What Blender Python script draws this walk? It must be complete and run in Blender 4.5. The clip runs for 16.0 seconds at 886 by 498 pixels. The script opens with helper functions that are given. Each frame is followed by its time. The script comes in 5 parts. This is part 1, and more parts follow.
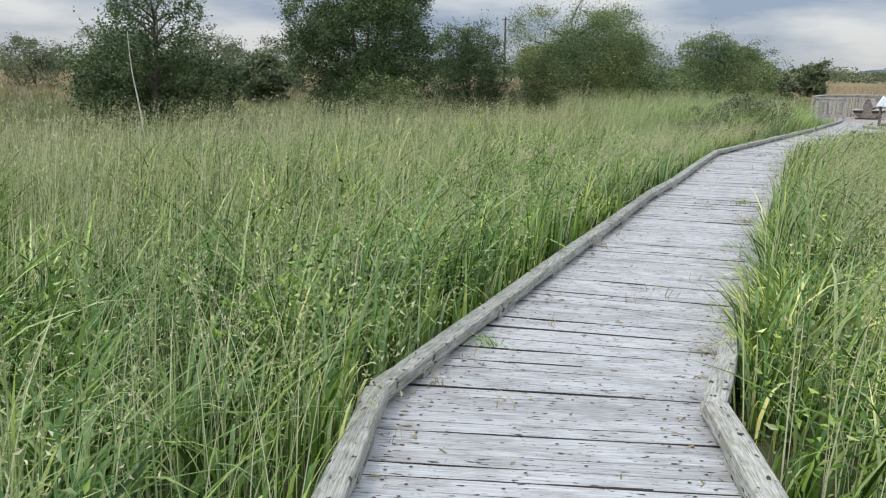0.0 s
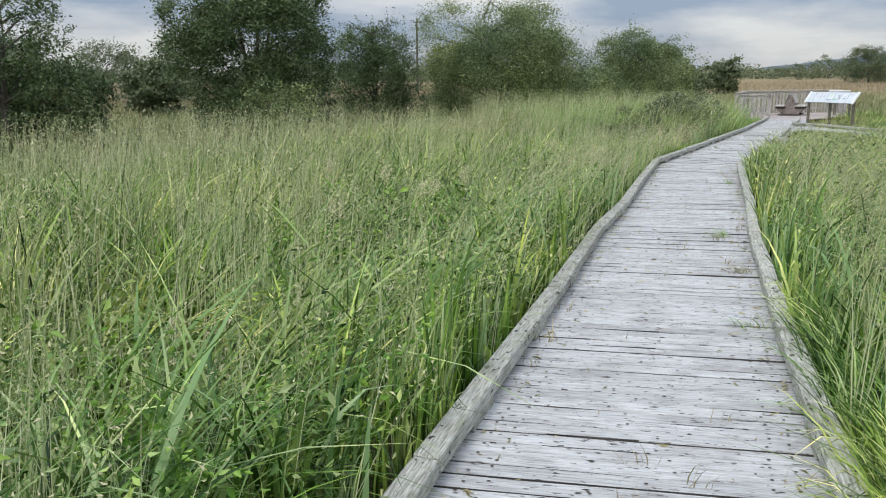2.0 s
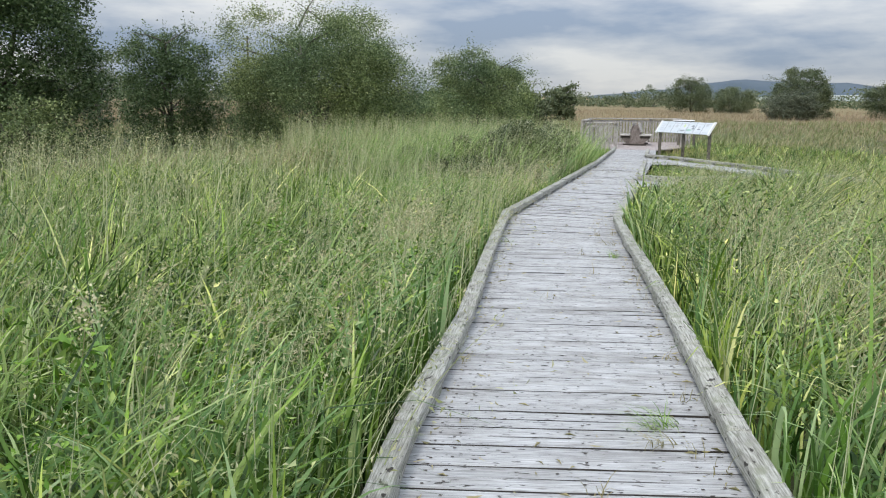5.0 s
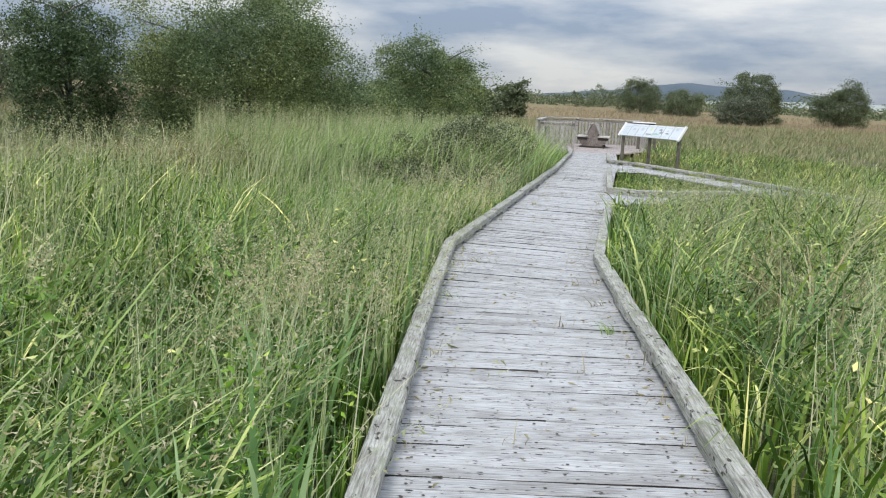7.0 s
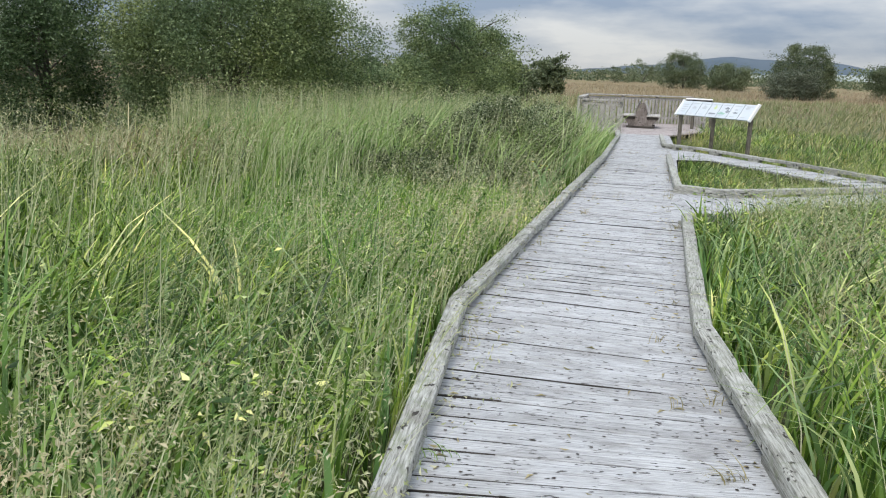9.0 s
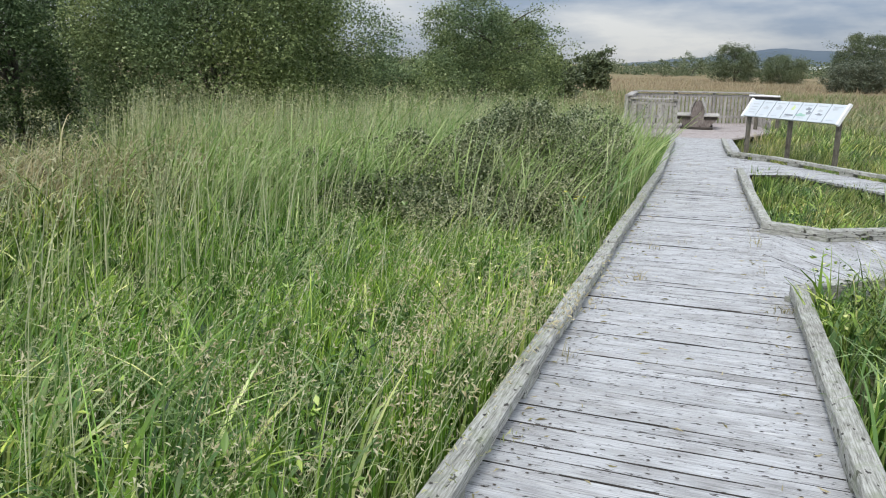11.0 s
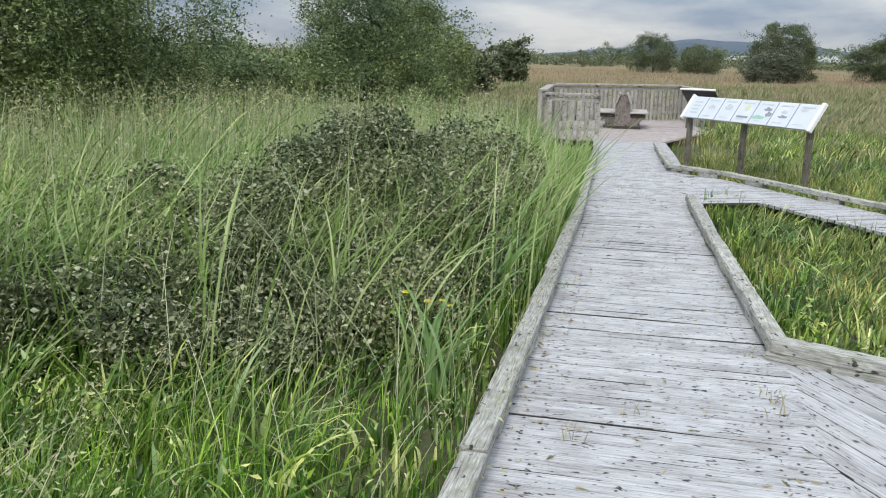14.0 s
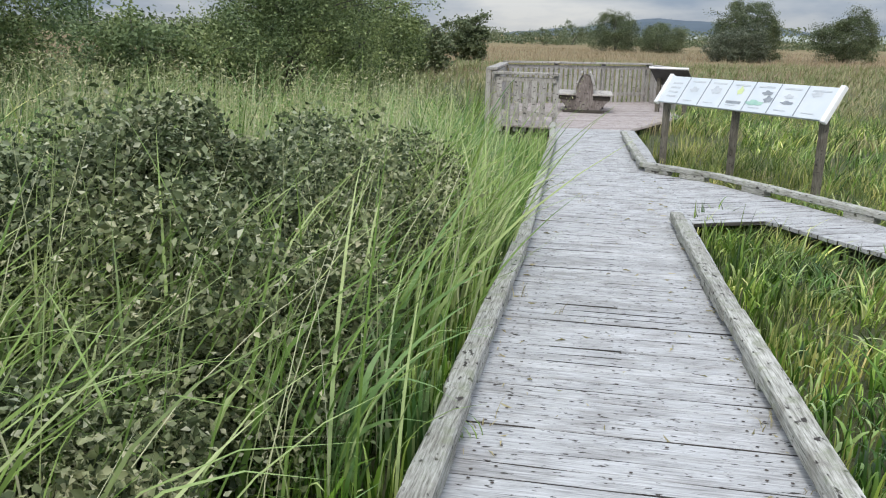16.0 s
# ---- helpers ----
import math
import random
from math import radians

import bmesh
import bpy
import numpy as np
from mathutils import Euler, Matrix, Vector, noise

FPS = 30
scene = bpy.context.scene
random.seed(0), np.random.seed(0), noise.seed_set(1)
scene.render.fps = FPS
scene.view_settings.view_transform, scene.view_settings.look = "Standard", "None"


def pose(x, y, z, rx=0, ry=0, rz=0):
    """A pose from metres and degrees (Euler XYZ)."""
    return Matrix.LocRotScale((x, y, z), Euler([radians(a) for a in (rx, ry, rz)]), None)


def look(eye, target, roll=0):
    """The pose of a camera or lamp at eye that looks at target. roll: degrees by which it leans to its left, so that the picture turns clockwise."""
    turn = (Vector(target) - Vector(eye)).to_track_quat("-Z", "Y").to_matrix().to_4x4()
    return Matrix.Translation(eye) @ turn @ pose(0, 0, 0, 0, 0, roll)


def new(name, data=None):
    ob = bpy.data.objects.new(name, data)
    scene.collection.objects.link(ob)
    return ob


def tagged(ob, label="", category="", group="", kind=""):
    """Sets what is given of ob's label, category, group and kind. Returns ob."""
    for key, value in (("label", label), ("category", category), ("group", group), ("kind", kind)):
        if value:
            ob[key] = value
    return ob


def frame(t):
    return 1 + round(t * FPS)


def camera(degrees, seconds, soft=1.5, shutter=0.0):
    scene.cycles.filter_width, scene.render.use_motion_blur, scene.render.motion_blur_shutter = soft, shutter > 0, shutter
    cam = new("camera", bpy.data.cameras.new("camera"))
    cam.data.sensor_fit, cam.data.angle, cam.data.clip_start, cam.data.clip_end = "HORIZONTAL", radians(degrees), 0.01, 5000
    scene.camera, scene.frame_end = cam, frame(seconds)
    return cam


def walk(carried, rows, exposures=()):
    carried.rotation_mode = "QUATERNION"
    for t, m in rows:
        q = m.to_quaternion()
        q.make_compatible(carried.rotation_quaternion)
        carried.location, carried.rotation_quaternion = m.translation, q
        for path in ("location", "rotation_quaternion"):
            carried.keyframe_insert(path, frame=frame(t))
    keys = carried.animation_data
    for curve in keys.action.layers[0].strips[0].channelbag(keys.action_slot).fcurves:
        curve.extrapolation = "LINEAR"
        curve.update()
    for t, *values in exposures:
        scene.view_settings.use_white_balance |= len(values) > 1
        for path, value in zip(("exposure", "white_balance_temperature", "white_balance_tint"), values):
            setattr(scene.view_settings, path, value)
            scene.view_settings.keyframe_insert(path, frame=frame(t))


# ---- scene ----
cam = camera(56.1, 16.0, 1.1)
PATH = [
    (0, (-0.93, -5.976, 1.445), (-1.062, -4.021, 1.048), 0.9),
    (0.5, (-0.866, -5.227, 1.442), (-0.972, -3.269, 1.051), 0.5),
    (1, (-0.821, -4.546, 1.43), (-0.893, -2.585, 1.042), 0.0),
    (1.5, (-0.812, -3.786, 1.432), (-0.828, -1.824, 1.042), -0.3),
    (2, (-0.73, -3.106, 1.427), (-0.675, -1.144, 1.04), -0.4),
    (2.5, (-0.616, -2.3, 1.418), (-0.473, -0.343, 1.029), -0.4),
    (3, (-0.486, -1.599, 1.397), (-0.262, 0.348, 1.003), -0.2),
    (3.5, (-0.324, -0.877, 1.416), (-0.041, 1.061, 1.013), -0.0),
    (4, (-0.108, -0.152, 1.39), (0.213, 1.781, 0.987), 0.0),
    (4.5, (0.111, 0.603, 1.385), (0.465, 2.533, 0.997), 0.1),
    (5, (0.36, 1.265, 1.419), (0.787, 3.19, 1.085), 0.8),
    (7.5, (1.453, 4.753, 1.415), (2.008, 6.641, 1.058), 3.0),
    (8, (1.726, 5.502, 1.425), (2.266, 7.39, 1.049), 2.9),
    (8.5, (1.976, 6.203, 1.404), (2.483, 8.098, 1.011), 2.6),
    (11, (3.359, 9.737, 1.473), (3.721, 11.66, 1.06), 1.5),
    (11.5, (3.619, 10.353, 1.503), (4.012, 12.271, 1.093), 1.7),
    (12, (3.899, 10.999, 1.523), (4.315, 12.911, 1.108), 1.7),
    (12.5, (4.21, 11.64, 1.508), (4.64, 13.545, 1.077), 1.5),
    (13, (4.514, 12.321, 1.478), (4.969, 14.219, 1.04), 1.3),
    (13.5, (4.816, 12.92, 1.49), (5.306, 14.81, 1.055), 1.3),
    (14, (5.118, 13.566, 1.501), (5.653, 15.445, 1.071), 1.4),
    (14.5, (5.451, 14.162, 1.468), (6.02, 16.03, 1.036), 1.8),
    (15, (5.749, 14.814, 1.451), (6.338, 16.672, 1.003), 1.9),
    (15.5, (6.124, 15.485, 1.446), (6.719, 17.335, 0.973), 1.8),
    (16, (6.44, 16.076, 1.424), (7.056, 17.918, 0.949), 1.6),
]
walk(cam, [(t, look(eye, target, roll)) for t, eye, target, roll in PATH])

# ---------------------------------------------------------------- sky and light
SUN_ELEV, SUN_ROT = 48.0, 215.0
world = bpy.data.worlds.new("overcast_sky")
scene.world = world
world.use_nodes = True
wn, wl = world.node_tree.nodes, world.node_tree.links
wn.clear()
w_out = wn.new("ShaderNodeOutputWorld")
w_sky = wn.new("ShaderNodeTexSky")
w_sky.sky_type, w_sky.sun_disc = "NISHITA", False
w_sky.sun_elevation, w_sky.sun_rotation = radians(SUN_ELEV), radians(SUN_ROT)
w_blue = wn.new("ShaderNodeBackground")
w_blue.inputs["Strength"].default_value = 0.10
wl.new(w_sky.outputs[0], w_blue.inputs["Color"])
w_co = wn.new("ShaderNodeTexCoord")
w_sep = wn.new("ShaderNodeSeparateXYZ")
wl.new(w_co.outputs["Generated"], w_sep.inputs[0])
w_map = wn.new("ShaderNodeMapping")
w_map.inputs["Scale"].default_value = (1.0, 1.0, 4.2)
wl.new(w_co.outputs["Generated"], w_map.inputs[0])
w_noise = wn.new("ShaderNodeTexNoise")
w_noise.inputs["Scale"].default_value = 3.1
w_noise.inputs["Detail"].default_value = 7.0
w_noise.inputs["Roughness"].default_value = 0.55
wl.new(w_map.outputs[0], w_noise.inputs["Vector"])
w_ramp = wn.new("ShaderNodeValToRGB")
w_ramp.color_ramp.elements[0].position, w_ramp.color_ramp.elements[0].color = 0.41, (0.37, 0.46, 0.62, 1)
w_ramp.color_ramp.elements[1].position, w_ramp.color_ramp.elements[1].color = 0.63, (0.96, 0.97, 0.98, 1)
wl.new(w_noise.outputs["Fac"], w_ramp.inputs[0])
w_up = wn.new("ShaderNodeMapRange")
w_up.inputs["From Min"].default_value, w_up.inputs["From Max"].default_value = 0.0, 1.0
w_up.inputs["To Min"].default_value, w_up.inputs["To Max"].default_value = 0.76, 3.0
wl.new(w_sep.outputs["Z"], w_up.inputs["Value"])
w_cloud = wn.new("ShaderNodeBackground")
wl.new(w_ramp.outputs[0], w_cloud.inputs["Color"])
wl.new(w_up.outputs[0], w_cloud.inputs["Strength"])
w_mix = wn.new("ShaderNodeMixShader")
w_mix.inputs[0].default_value = 0.86
wl.new(w_blue.outputs[0], w_mix.inputs[1])
wl.new(w_cloud.outputs[0], w_mix.inputs[2])
wl.new(w_mix.outputs[0], w_out.inputs["Surface"])

sun = new("sun", bpy.data.lights.new("sun", "SUN"))
sun.data.energy, sun.data.angle, sun.data.color = 2.1, radians(14), (1.0, 0.95, 0.87)
az = radians(SUN_ROT)
sun_way = Vector((math.sin(az) * math.cos(radians(SUN_ELEV)), math.cos(az) * math.cos(radians(SUN_ELEV)), math.sin(radians(SUN_ELEV))))
sun.matrix_world = look(sun_way * 60, (0, 0, 0))
scene.view_settings.exposure = -0.17


# ---------------------------------------------------------------- materials
class Nodes:
    """A small helper round a material's node tree."""

    def __init__(self, name):
        self.mat = bpy.data.materials.new(name)
        self.mat.use_nodes = True
        self.n, self.l = self.mat.node_tree.nodes, self.mat.node_tree.links
        self.n.clear()
        self.out = self.n.new("ShaderNodeOutputMaterial")

    def add(self, kind, **values):
        node = self.n.new("ShaderNode" + kind)
        for key, value in values.items():
            node.inputs[key.replace("_", " ")].default_value = value
        return node

    def link(self, a, b):
        self.l.new(a, b)

    def ramp(self, source, stops):
        node = self.n.new("ShaderNodeValToRGB")
        els = node.color_ramp.elements
        while len(els) < len(stops):
            els.new(0.5)
        for el, (pos, col) in zip(els, stops):
            el.position, el.color = pos, (*col, 1)
        self.link(source, node.inputs[0])
        return node.outputs[0]

    def mix(self, fac, a, b, how="MIX"):
        node = self.n.new("ShaderNodeMix")
        node.data_type, node.blend_type = "RGBA", how
        for value, socket in ((fac, node.inputs[0]), (a, node.inputs[6]), (b, node.inputs[7])):
            if isinstance(value, (int, float)):
                socket.default_value = value
            elif isinstance(value, tuple):
                socket.default_value = (*value, 1)
            else:
                self.link(value, socket)
        return node.outputs[2]

    def noise(self, coords, scale, detail=4.0, rough=0.55, stretch=(1, 1, 1)):
        m = self.n.new("ShaderNodeMapping")
        m.inputs["Scale"].default_value = stretch
        self.link(coords, m.inputs[0])
        node = self.add("TexNoise", Scale=scale, Detail=detail, Roughness=rough)
        self.link(m.outputs[0], node.inputs["Vector"])
        return node.outputs["Fac"]

    def coords(self, which="Object"):
        return self.n.new("ShaderNodeTexCoord").outputs[which]

    def bump(self, height, strength, distance=0.01):
        node = self.add("Bump", Strength=strength, Distance=distance)
        self.link(height, node.inputs["Height"])
        return node.outputs[0]


def leaf_material(name, stops, patch_a, patch_b, patch_scale=0.5, translucent=0.35, rough=0.42, patch_amount=0.6, tuft=0.0):
    """Leaves and blades: each its own tint, patches of colour over the ground, light let through."""
    k = Nodes(name)
    geo = k.n.new("ShaderNodeNewGeometry")
    tint = k.ramp(geo.outputs["Random Per Island"], stops)
    patch = k.noise(k.coords(), patch_scale, 3.0)
    wash = k.ramp(patch, [(0.35, patch_a), (0.65, patch_b)])
    colour = k.mix(patch_amount, tint, wash, "MULTIPLY")
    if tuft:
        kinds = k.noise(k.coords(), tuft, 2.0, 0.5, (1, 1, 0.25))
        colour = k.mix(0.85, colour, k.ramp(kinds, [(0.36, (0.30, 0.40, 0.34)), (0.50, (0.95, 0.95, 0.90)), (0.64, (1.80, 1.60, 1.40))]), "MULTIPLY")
    bsdf = k.add("BsdfPrincipled", Roughness=rough)
    bsdf.inputs["Specular IOR Level"].default_value = 0.35
    k.link(colour, bsdf.inputs["Base Color"])
    thin = k.add("BsdfTranslucent")
    k.link(colour, thin.inputs["Color"])
    both = k.add("MixShader", Fac=translucent)
    k.link(bsdf.outputs[0], both.inputs[1])
    k.link(thin.outputs[0], both.inputs[2])
    k.link(both.outputs[0], k.out.inputs[0])
    return k.mat


def wood_material(name, dark, mid, light, along=(1, 14, 14), scale=9.0, lichen=None, per_object=0.35, rough=0.85, bump=0.5, fleck=26.0):
    """Weathered timber: grain along the piece, blotches, dark checks and knots, each piece a little lighter or darker."""
    k = Nodes(name)
    co = k.coords()
    info = k.n.new("ShaderNodeObjectInfo")
    shift = k.n.new("ShaderNodeVectorMath")
    shift.operation = "MULTIPLY_ADD"
    k.link(info.outputs["Random"], shift.inputs[0])
    shift.inputs[1].default_value = (37, 53, 11)
    k.link(co, shift.inputs[2])
    co = shift.outputs[0]
    grain = k.noise(co, scale, 6.0, 0.65, along)
    blotch = k.noise(co, 5.0, 4.0, 0.6)
    colour = k.ramp(grain, [(0.30, dark), (0.48, mid), (0.68, light)])
    stain = k.ramp(blotch, [(0.32, (0.62, 0.60, 0.58)), (0.55, (1, 1, 1))])
    colour = k.mix(0.75, colour, stain, "MULTIPLY")
    piece = k.ramp(info.outputs["Random"], [(0.0, (0.62, 0.61, 0.61)), (0.25, (0.88, 0.87, 0.87)), (0.7, (0.98, 0.97, 0.98)), (1.0, (1.12, 1.1, 1.1))])
    colour = k.mix(per_object * 2, colour, piece, "MULTIPLY")
    specks = k.noise(co, fleck, 2.0, 0.5, (0.6, 1.1, 1.1))
    mask = k.ramp(specks, [(0.635, (0, 0, 0)), (0.685, (1, 1, 1))])
    colour = k.mix(mask, colour, (0.05, 0.045, 0.04))
    if lichen:
        spots = k.noise(co, 11.0, 5.0, 0.6)
        spot = k.ramp(spots, [(0.52, (0, 0, 0)), (0.66, (1, 1, 1))])
        soft = k.mix(0.55, (0, 0, 0), spot)
        colour = k.mix(soft, colour, lichen)
    bsdf = k.add("BsdfPrincipled", Roughness=rough)
    bsdf.inputs["Specular IOR Level"].default_value = 0.25
    k.link(colour, bsdf.inputs["Base Color"])
    k.link(k.bump(grain, bump, 0.006), bsdf.inputs["Normal"])
    k.link(bsdf.outputs[0], k.out.inputs[0])
    return k.mat


def plain_material(name, a, b, scale=6.0, rough=0.6, bump=0.1, metal=0.0):
    k = Nodes(name)
    n = k.noise(k.coords(), scale, 5.0)
    bsdf = k.add("BsdfPrincipled", Roughness=rough, Metallic=metal)
    k.link(k.ramp(n, [(0.3, a), (0.7, b)]), bsdf.inputs["Base Color"])
    k.link(k.bump(n, bump, 0.005), bsdf.inputs["Normal"])
    k.link(bsdf.outputs[0], k.out.inputs[0])
    return k.mat


PLANK = wood_material("weathered_plank", (0.21, 0.21, 0.21), (0.42, 0.427, 0.430), (0.60, 0.612, 0.620), per_object=0.18, fleck=48.0)
KERB = wood_material("weathered_kerb", (0.12, 0.118, 0.10), (0.36, 0.362, 0.325), (0.58, 0.585, 0.54), lichen=(0.22, 0.245, 0.16))
FENCE = wood_material("weathered_fence", (0.20, 0.19, 0.17), (0.43, 0.41, 0.38), (0.62, 0.60, 0.565), along=(14, 14, 1))
BENCH = wood_material("old_bench_timber", (0.11, 0.092, 0.082), (0.23, 0.200, 0.182), (0.35, 0.315, 0.29), along=(8, 8, 1))
POST = wood_material("sign_post_timber", (0.06, 0.055, 0.045), (0.17, 0.155, 0.125), (0.27, 0.25, 0.21), along=(14, 14, 1))
# near-black timber for plank sides: the shade of the gaps put into colour
PLANK_EDGE = wood_material("gap_shade_plank_edge", (0.02, 0.018, 0.015), (0.06, 0.055, 0.05), (0.12, 0.11, 0.10))
NAIL = plain_material("rusted_nail_head", (0.03, 0.022, 0.018), (0.07, 0.05, 0.04), 30.0, 0.7, 0.1)
BEARER = plain_material("wet_dark_timber", (0.03, 0.026, 0.02), (0.07, 0.06, 0.05), rough=0.9)
PALE_STONE = wood_material("platform_boards", (0.24, 0.205, 0.19), (0.44, 0.39, 0.37), (0.58, 0.53, 0.51))
WHITE = plain_material("white_board", (0.60, 0.66, 0.71), (0.70, 0.74, 0.78), 3.0, 0.3, 0.02)
WHITE_EDGE = plain_material("white_trim", (0.80, 0.80, 0.80), (0.86, 0.86, 0.86), 5.0, 0.4, 0.02)
INK = plain_material("grey_print", (0.22, 0.25, 0.28), (0.32, 0.35, 0.38), 20.0, 0.5, 0.0)
INK_PALE = plain_material("pale_grey_print", (0.48, 0.52, 0.56), (0.60, 0.63, 0.66), 20.0, 0.5, 0.0)
INK_GREEN = plain_material("green_print", (0.30, 0.52, 0.45), (0.42, 0.62, 0.50), 12.0, 0.5, 0.0)
INK_LIME = plain_material("lime_print", (0.58, 0.68, 0.30), (0.68, 0.76, 0.42), 12.0, 0.5, 0.0)
DARK_PANEL = plain_material("dark_sign_back", (0.035, 0.035, 0.037), (0.07, 0.07, 0.07), 4.0, 0.6, 0.05)
POLE_WOOD = plain_material("creosoted_pole", (0.06, 0.05, 0.04), (0.12, 0.10, 0.085), 4.0, 0.85, 0.2)
BARK = plain_material("bark", (0.05, 0.042, 0.033), (0.13, 0.115, 0.095), 9.0, 0.9, 0.6)
BIRCH = plain_material("pale_bark", (0.30, 0.28, 0.25), (0.58, 0.56, 0.52), 9.0, 0.8, 0.3)

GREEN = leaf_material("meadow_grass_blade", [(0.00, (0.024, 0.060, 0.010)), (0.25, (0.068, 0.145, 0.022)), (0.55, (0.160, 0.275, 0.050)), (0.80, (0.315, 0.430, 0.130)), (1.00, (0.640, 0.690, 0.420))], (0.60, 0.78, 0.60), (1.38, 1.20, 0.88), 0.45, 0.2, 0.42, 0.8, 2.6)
LUSH = leaf_material("lush_grass_blade", [(0.00, (0.050, 0.140, 0.016)), (0.40, (0.150, 0.310, 0.040)), (0.80, (0.300, 0.480, 0.100)), (1.00, (0.460, 0.590, 0.240))], (0.58, 0.74, 0.6), (1.32, 1.12, 0.85), 0.6, 0.22, 0.42, 0.8, 2.6)
STRAW = leaf_material("dry_stem", [(0.00, (0.230, 0.310, 0.120)), (0.50, (0.450, 0.490, 0.260)), (1.00, (0.680, 0.670, 0.480))], (0.75, 0.82, 0.7), (1.05, 1.0, 0.95), 0.5, 0.2)
SEED = leaf_material("grass_seed_head", [(0.00, (0.260, 0.310, 0.130)), (0.50, (0.450, 0.460, 0.250)), (1.00, (0.660, 0.620, 0.430))], (0.8, 0.87, 0.75), (1.08, 1.0, 0.93), 0.6, 0.3)
REED = leaf_material("reed_leaf", [(0.00, (0.075, 0.165, 0.045)), (0.50, (0.210, 0.355, 0.120)), (1.00, (0.460, 0.570, 0.300))], (0.78, 0.9, 0.85), (1.05, 1.05, 0.9), 0.6, 0.4, 0.42)
SEDGE = leaf_material("tan_sedge", [(0.00, (0.210, 0.195, 0.090)), (0.50, (0.370, 0.325, 0.170)), (1.00, (0.560, 0.490, 0.300))], (0.8, 0.87, 0.75), (1.05, 0.98, 0.9), 0.35, 0.3)
FARTAN = leaf_material("distant_reedbed", [(0.00, (0.225, 0.180, 0.115)), (0.50, (0.325, 0.262, 0.170)), (1.00, (0.430, 0.350, 0.235))], (0.72, 0.84, 0.70), (1.08, 0.97, 0.92), 0.05, 0.2)
FARGREEN = leaf_material("far_meadow", [(0.00, (0.125, 0.170, 0.060)), (0.40, (0.210, 0.245, 0.100)), (0.75, (0.310, 0.315, 0.160)), (1.00, (0.440, 0.400, 0.250))], (0.72, 0.86, 0.7), (1.12, 1.0, 0.9), 0.12, 0.25)
WILLOW = leaf_material("willow_leaf", [(0.00, (0.070, 0.102, 0.044)), (0.50, (0.185, 0.240, 0.106)), (0.85, (0.310, 0.375, 0.185)), (1.00, (0.46, 0.52, 0.31))], (0.62, 0.74, 0.74), (1.30, 1.22, 0.92), 0.42, 0.34, 0.55, 0.85)
DARKLEAF = leaf_material("hawthorn_leaf", [(0.00, (0.032, 0.060, 0.024)), (0.50, (0.092, 0.145, 0.056)), (0.9, (0.180, 0.245, 0.115)), (1.0, (0.26, 0.32, 0.18))], (0.72, 0.80, 0.75), (1.15, 1.1, 0.95), 0.5, 0.25, 0.5, 0.8)
GREYLEAF = leaf_material("grey_willow_leaf", [(0.00, (0.075, 0.095, 0.060)), (0.50, (0.130, 0.155, 0.100)), (1.00, (0.220, 0.245, 0.175))], (0.8, 0.85, 0.8), (1.05, 1.0, 0.95), 0.8, 0.2)
HAZE = leaf_material("distant_leaf", [(0.00, (0.070, 0.098, 0.048)), (0.50, (0.135, 0.172, 0.088)), (1.00, (0.225, 0.265, 0.150))], (0.78, 0.83, 0.8), (1.15, 1.05, 0.95), 0.15, 0.25)
BRAMBLE = leaf_material("bramble_leaf", [(0.00, (0.026, 0.042, 0.018)), (0.30, (0.095, 0.124, 0.054)), (0.65, (0.205, 0.240, 0.122)), (0.88, (0.400, 0.425, 0.270)), (1.00, (0.660, 0.650, 0.500))], (0.60, 0.72, 0.66), (1.25, 1.15, 1.0), 1.2, 0.22, 0.7)
BLOSSOM = leaf_material("pale_blossom", [(0.00, (0.500, 0.460, 0.260)), (1.00, (0.700, 0.660, 0.460))], (0.9, 0.9, 0.85), (1, 1, 1), 1.0, 0.2)
PLUME = leaf_material("cream_grass_plume", [(0.00, (0.400, 0.340, 0.185)), (0.50, (0.580, 0.510, 0.320)), (1.00, (0.740, 0.680, 0.490))], (0.85, 0.88, 0.8), (1.05, 1.0, 0.95), 0.8, 0.3)
BUTTER = leaf_material("yellow_petal", [(0.0, (0.70, 0.60, 0.04)), (1.0, (0.80, 0.72, 0.08))], (0.9, 0.9, 0.9), (1, 1, 1), 1.0, 0.3)

FRESH = leaf_material("fresh_reed_leaf", [(0.0, (0.115, 0.215, 0.045)), (0.5, (0.285, 0.415, 0.120)), (1.0, (0.520, 0.610, 0.310))], (0.72, 0.86, 0.72), (1.15, 1.06, 0.90), 0.7, 0.32)
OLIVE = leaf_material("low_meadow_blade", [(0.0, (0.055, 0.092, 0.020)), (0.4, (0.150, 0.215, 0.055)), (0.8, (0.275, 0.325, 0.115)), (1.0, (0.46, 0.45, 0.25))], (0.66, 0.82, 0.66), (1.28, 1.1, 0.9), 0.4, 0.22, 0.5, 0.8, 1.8)


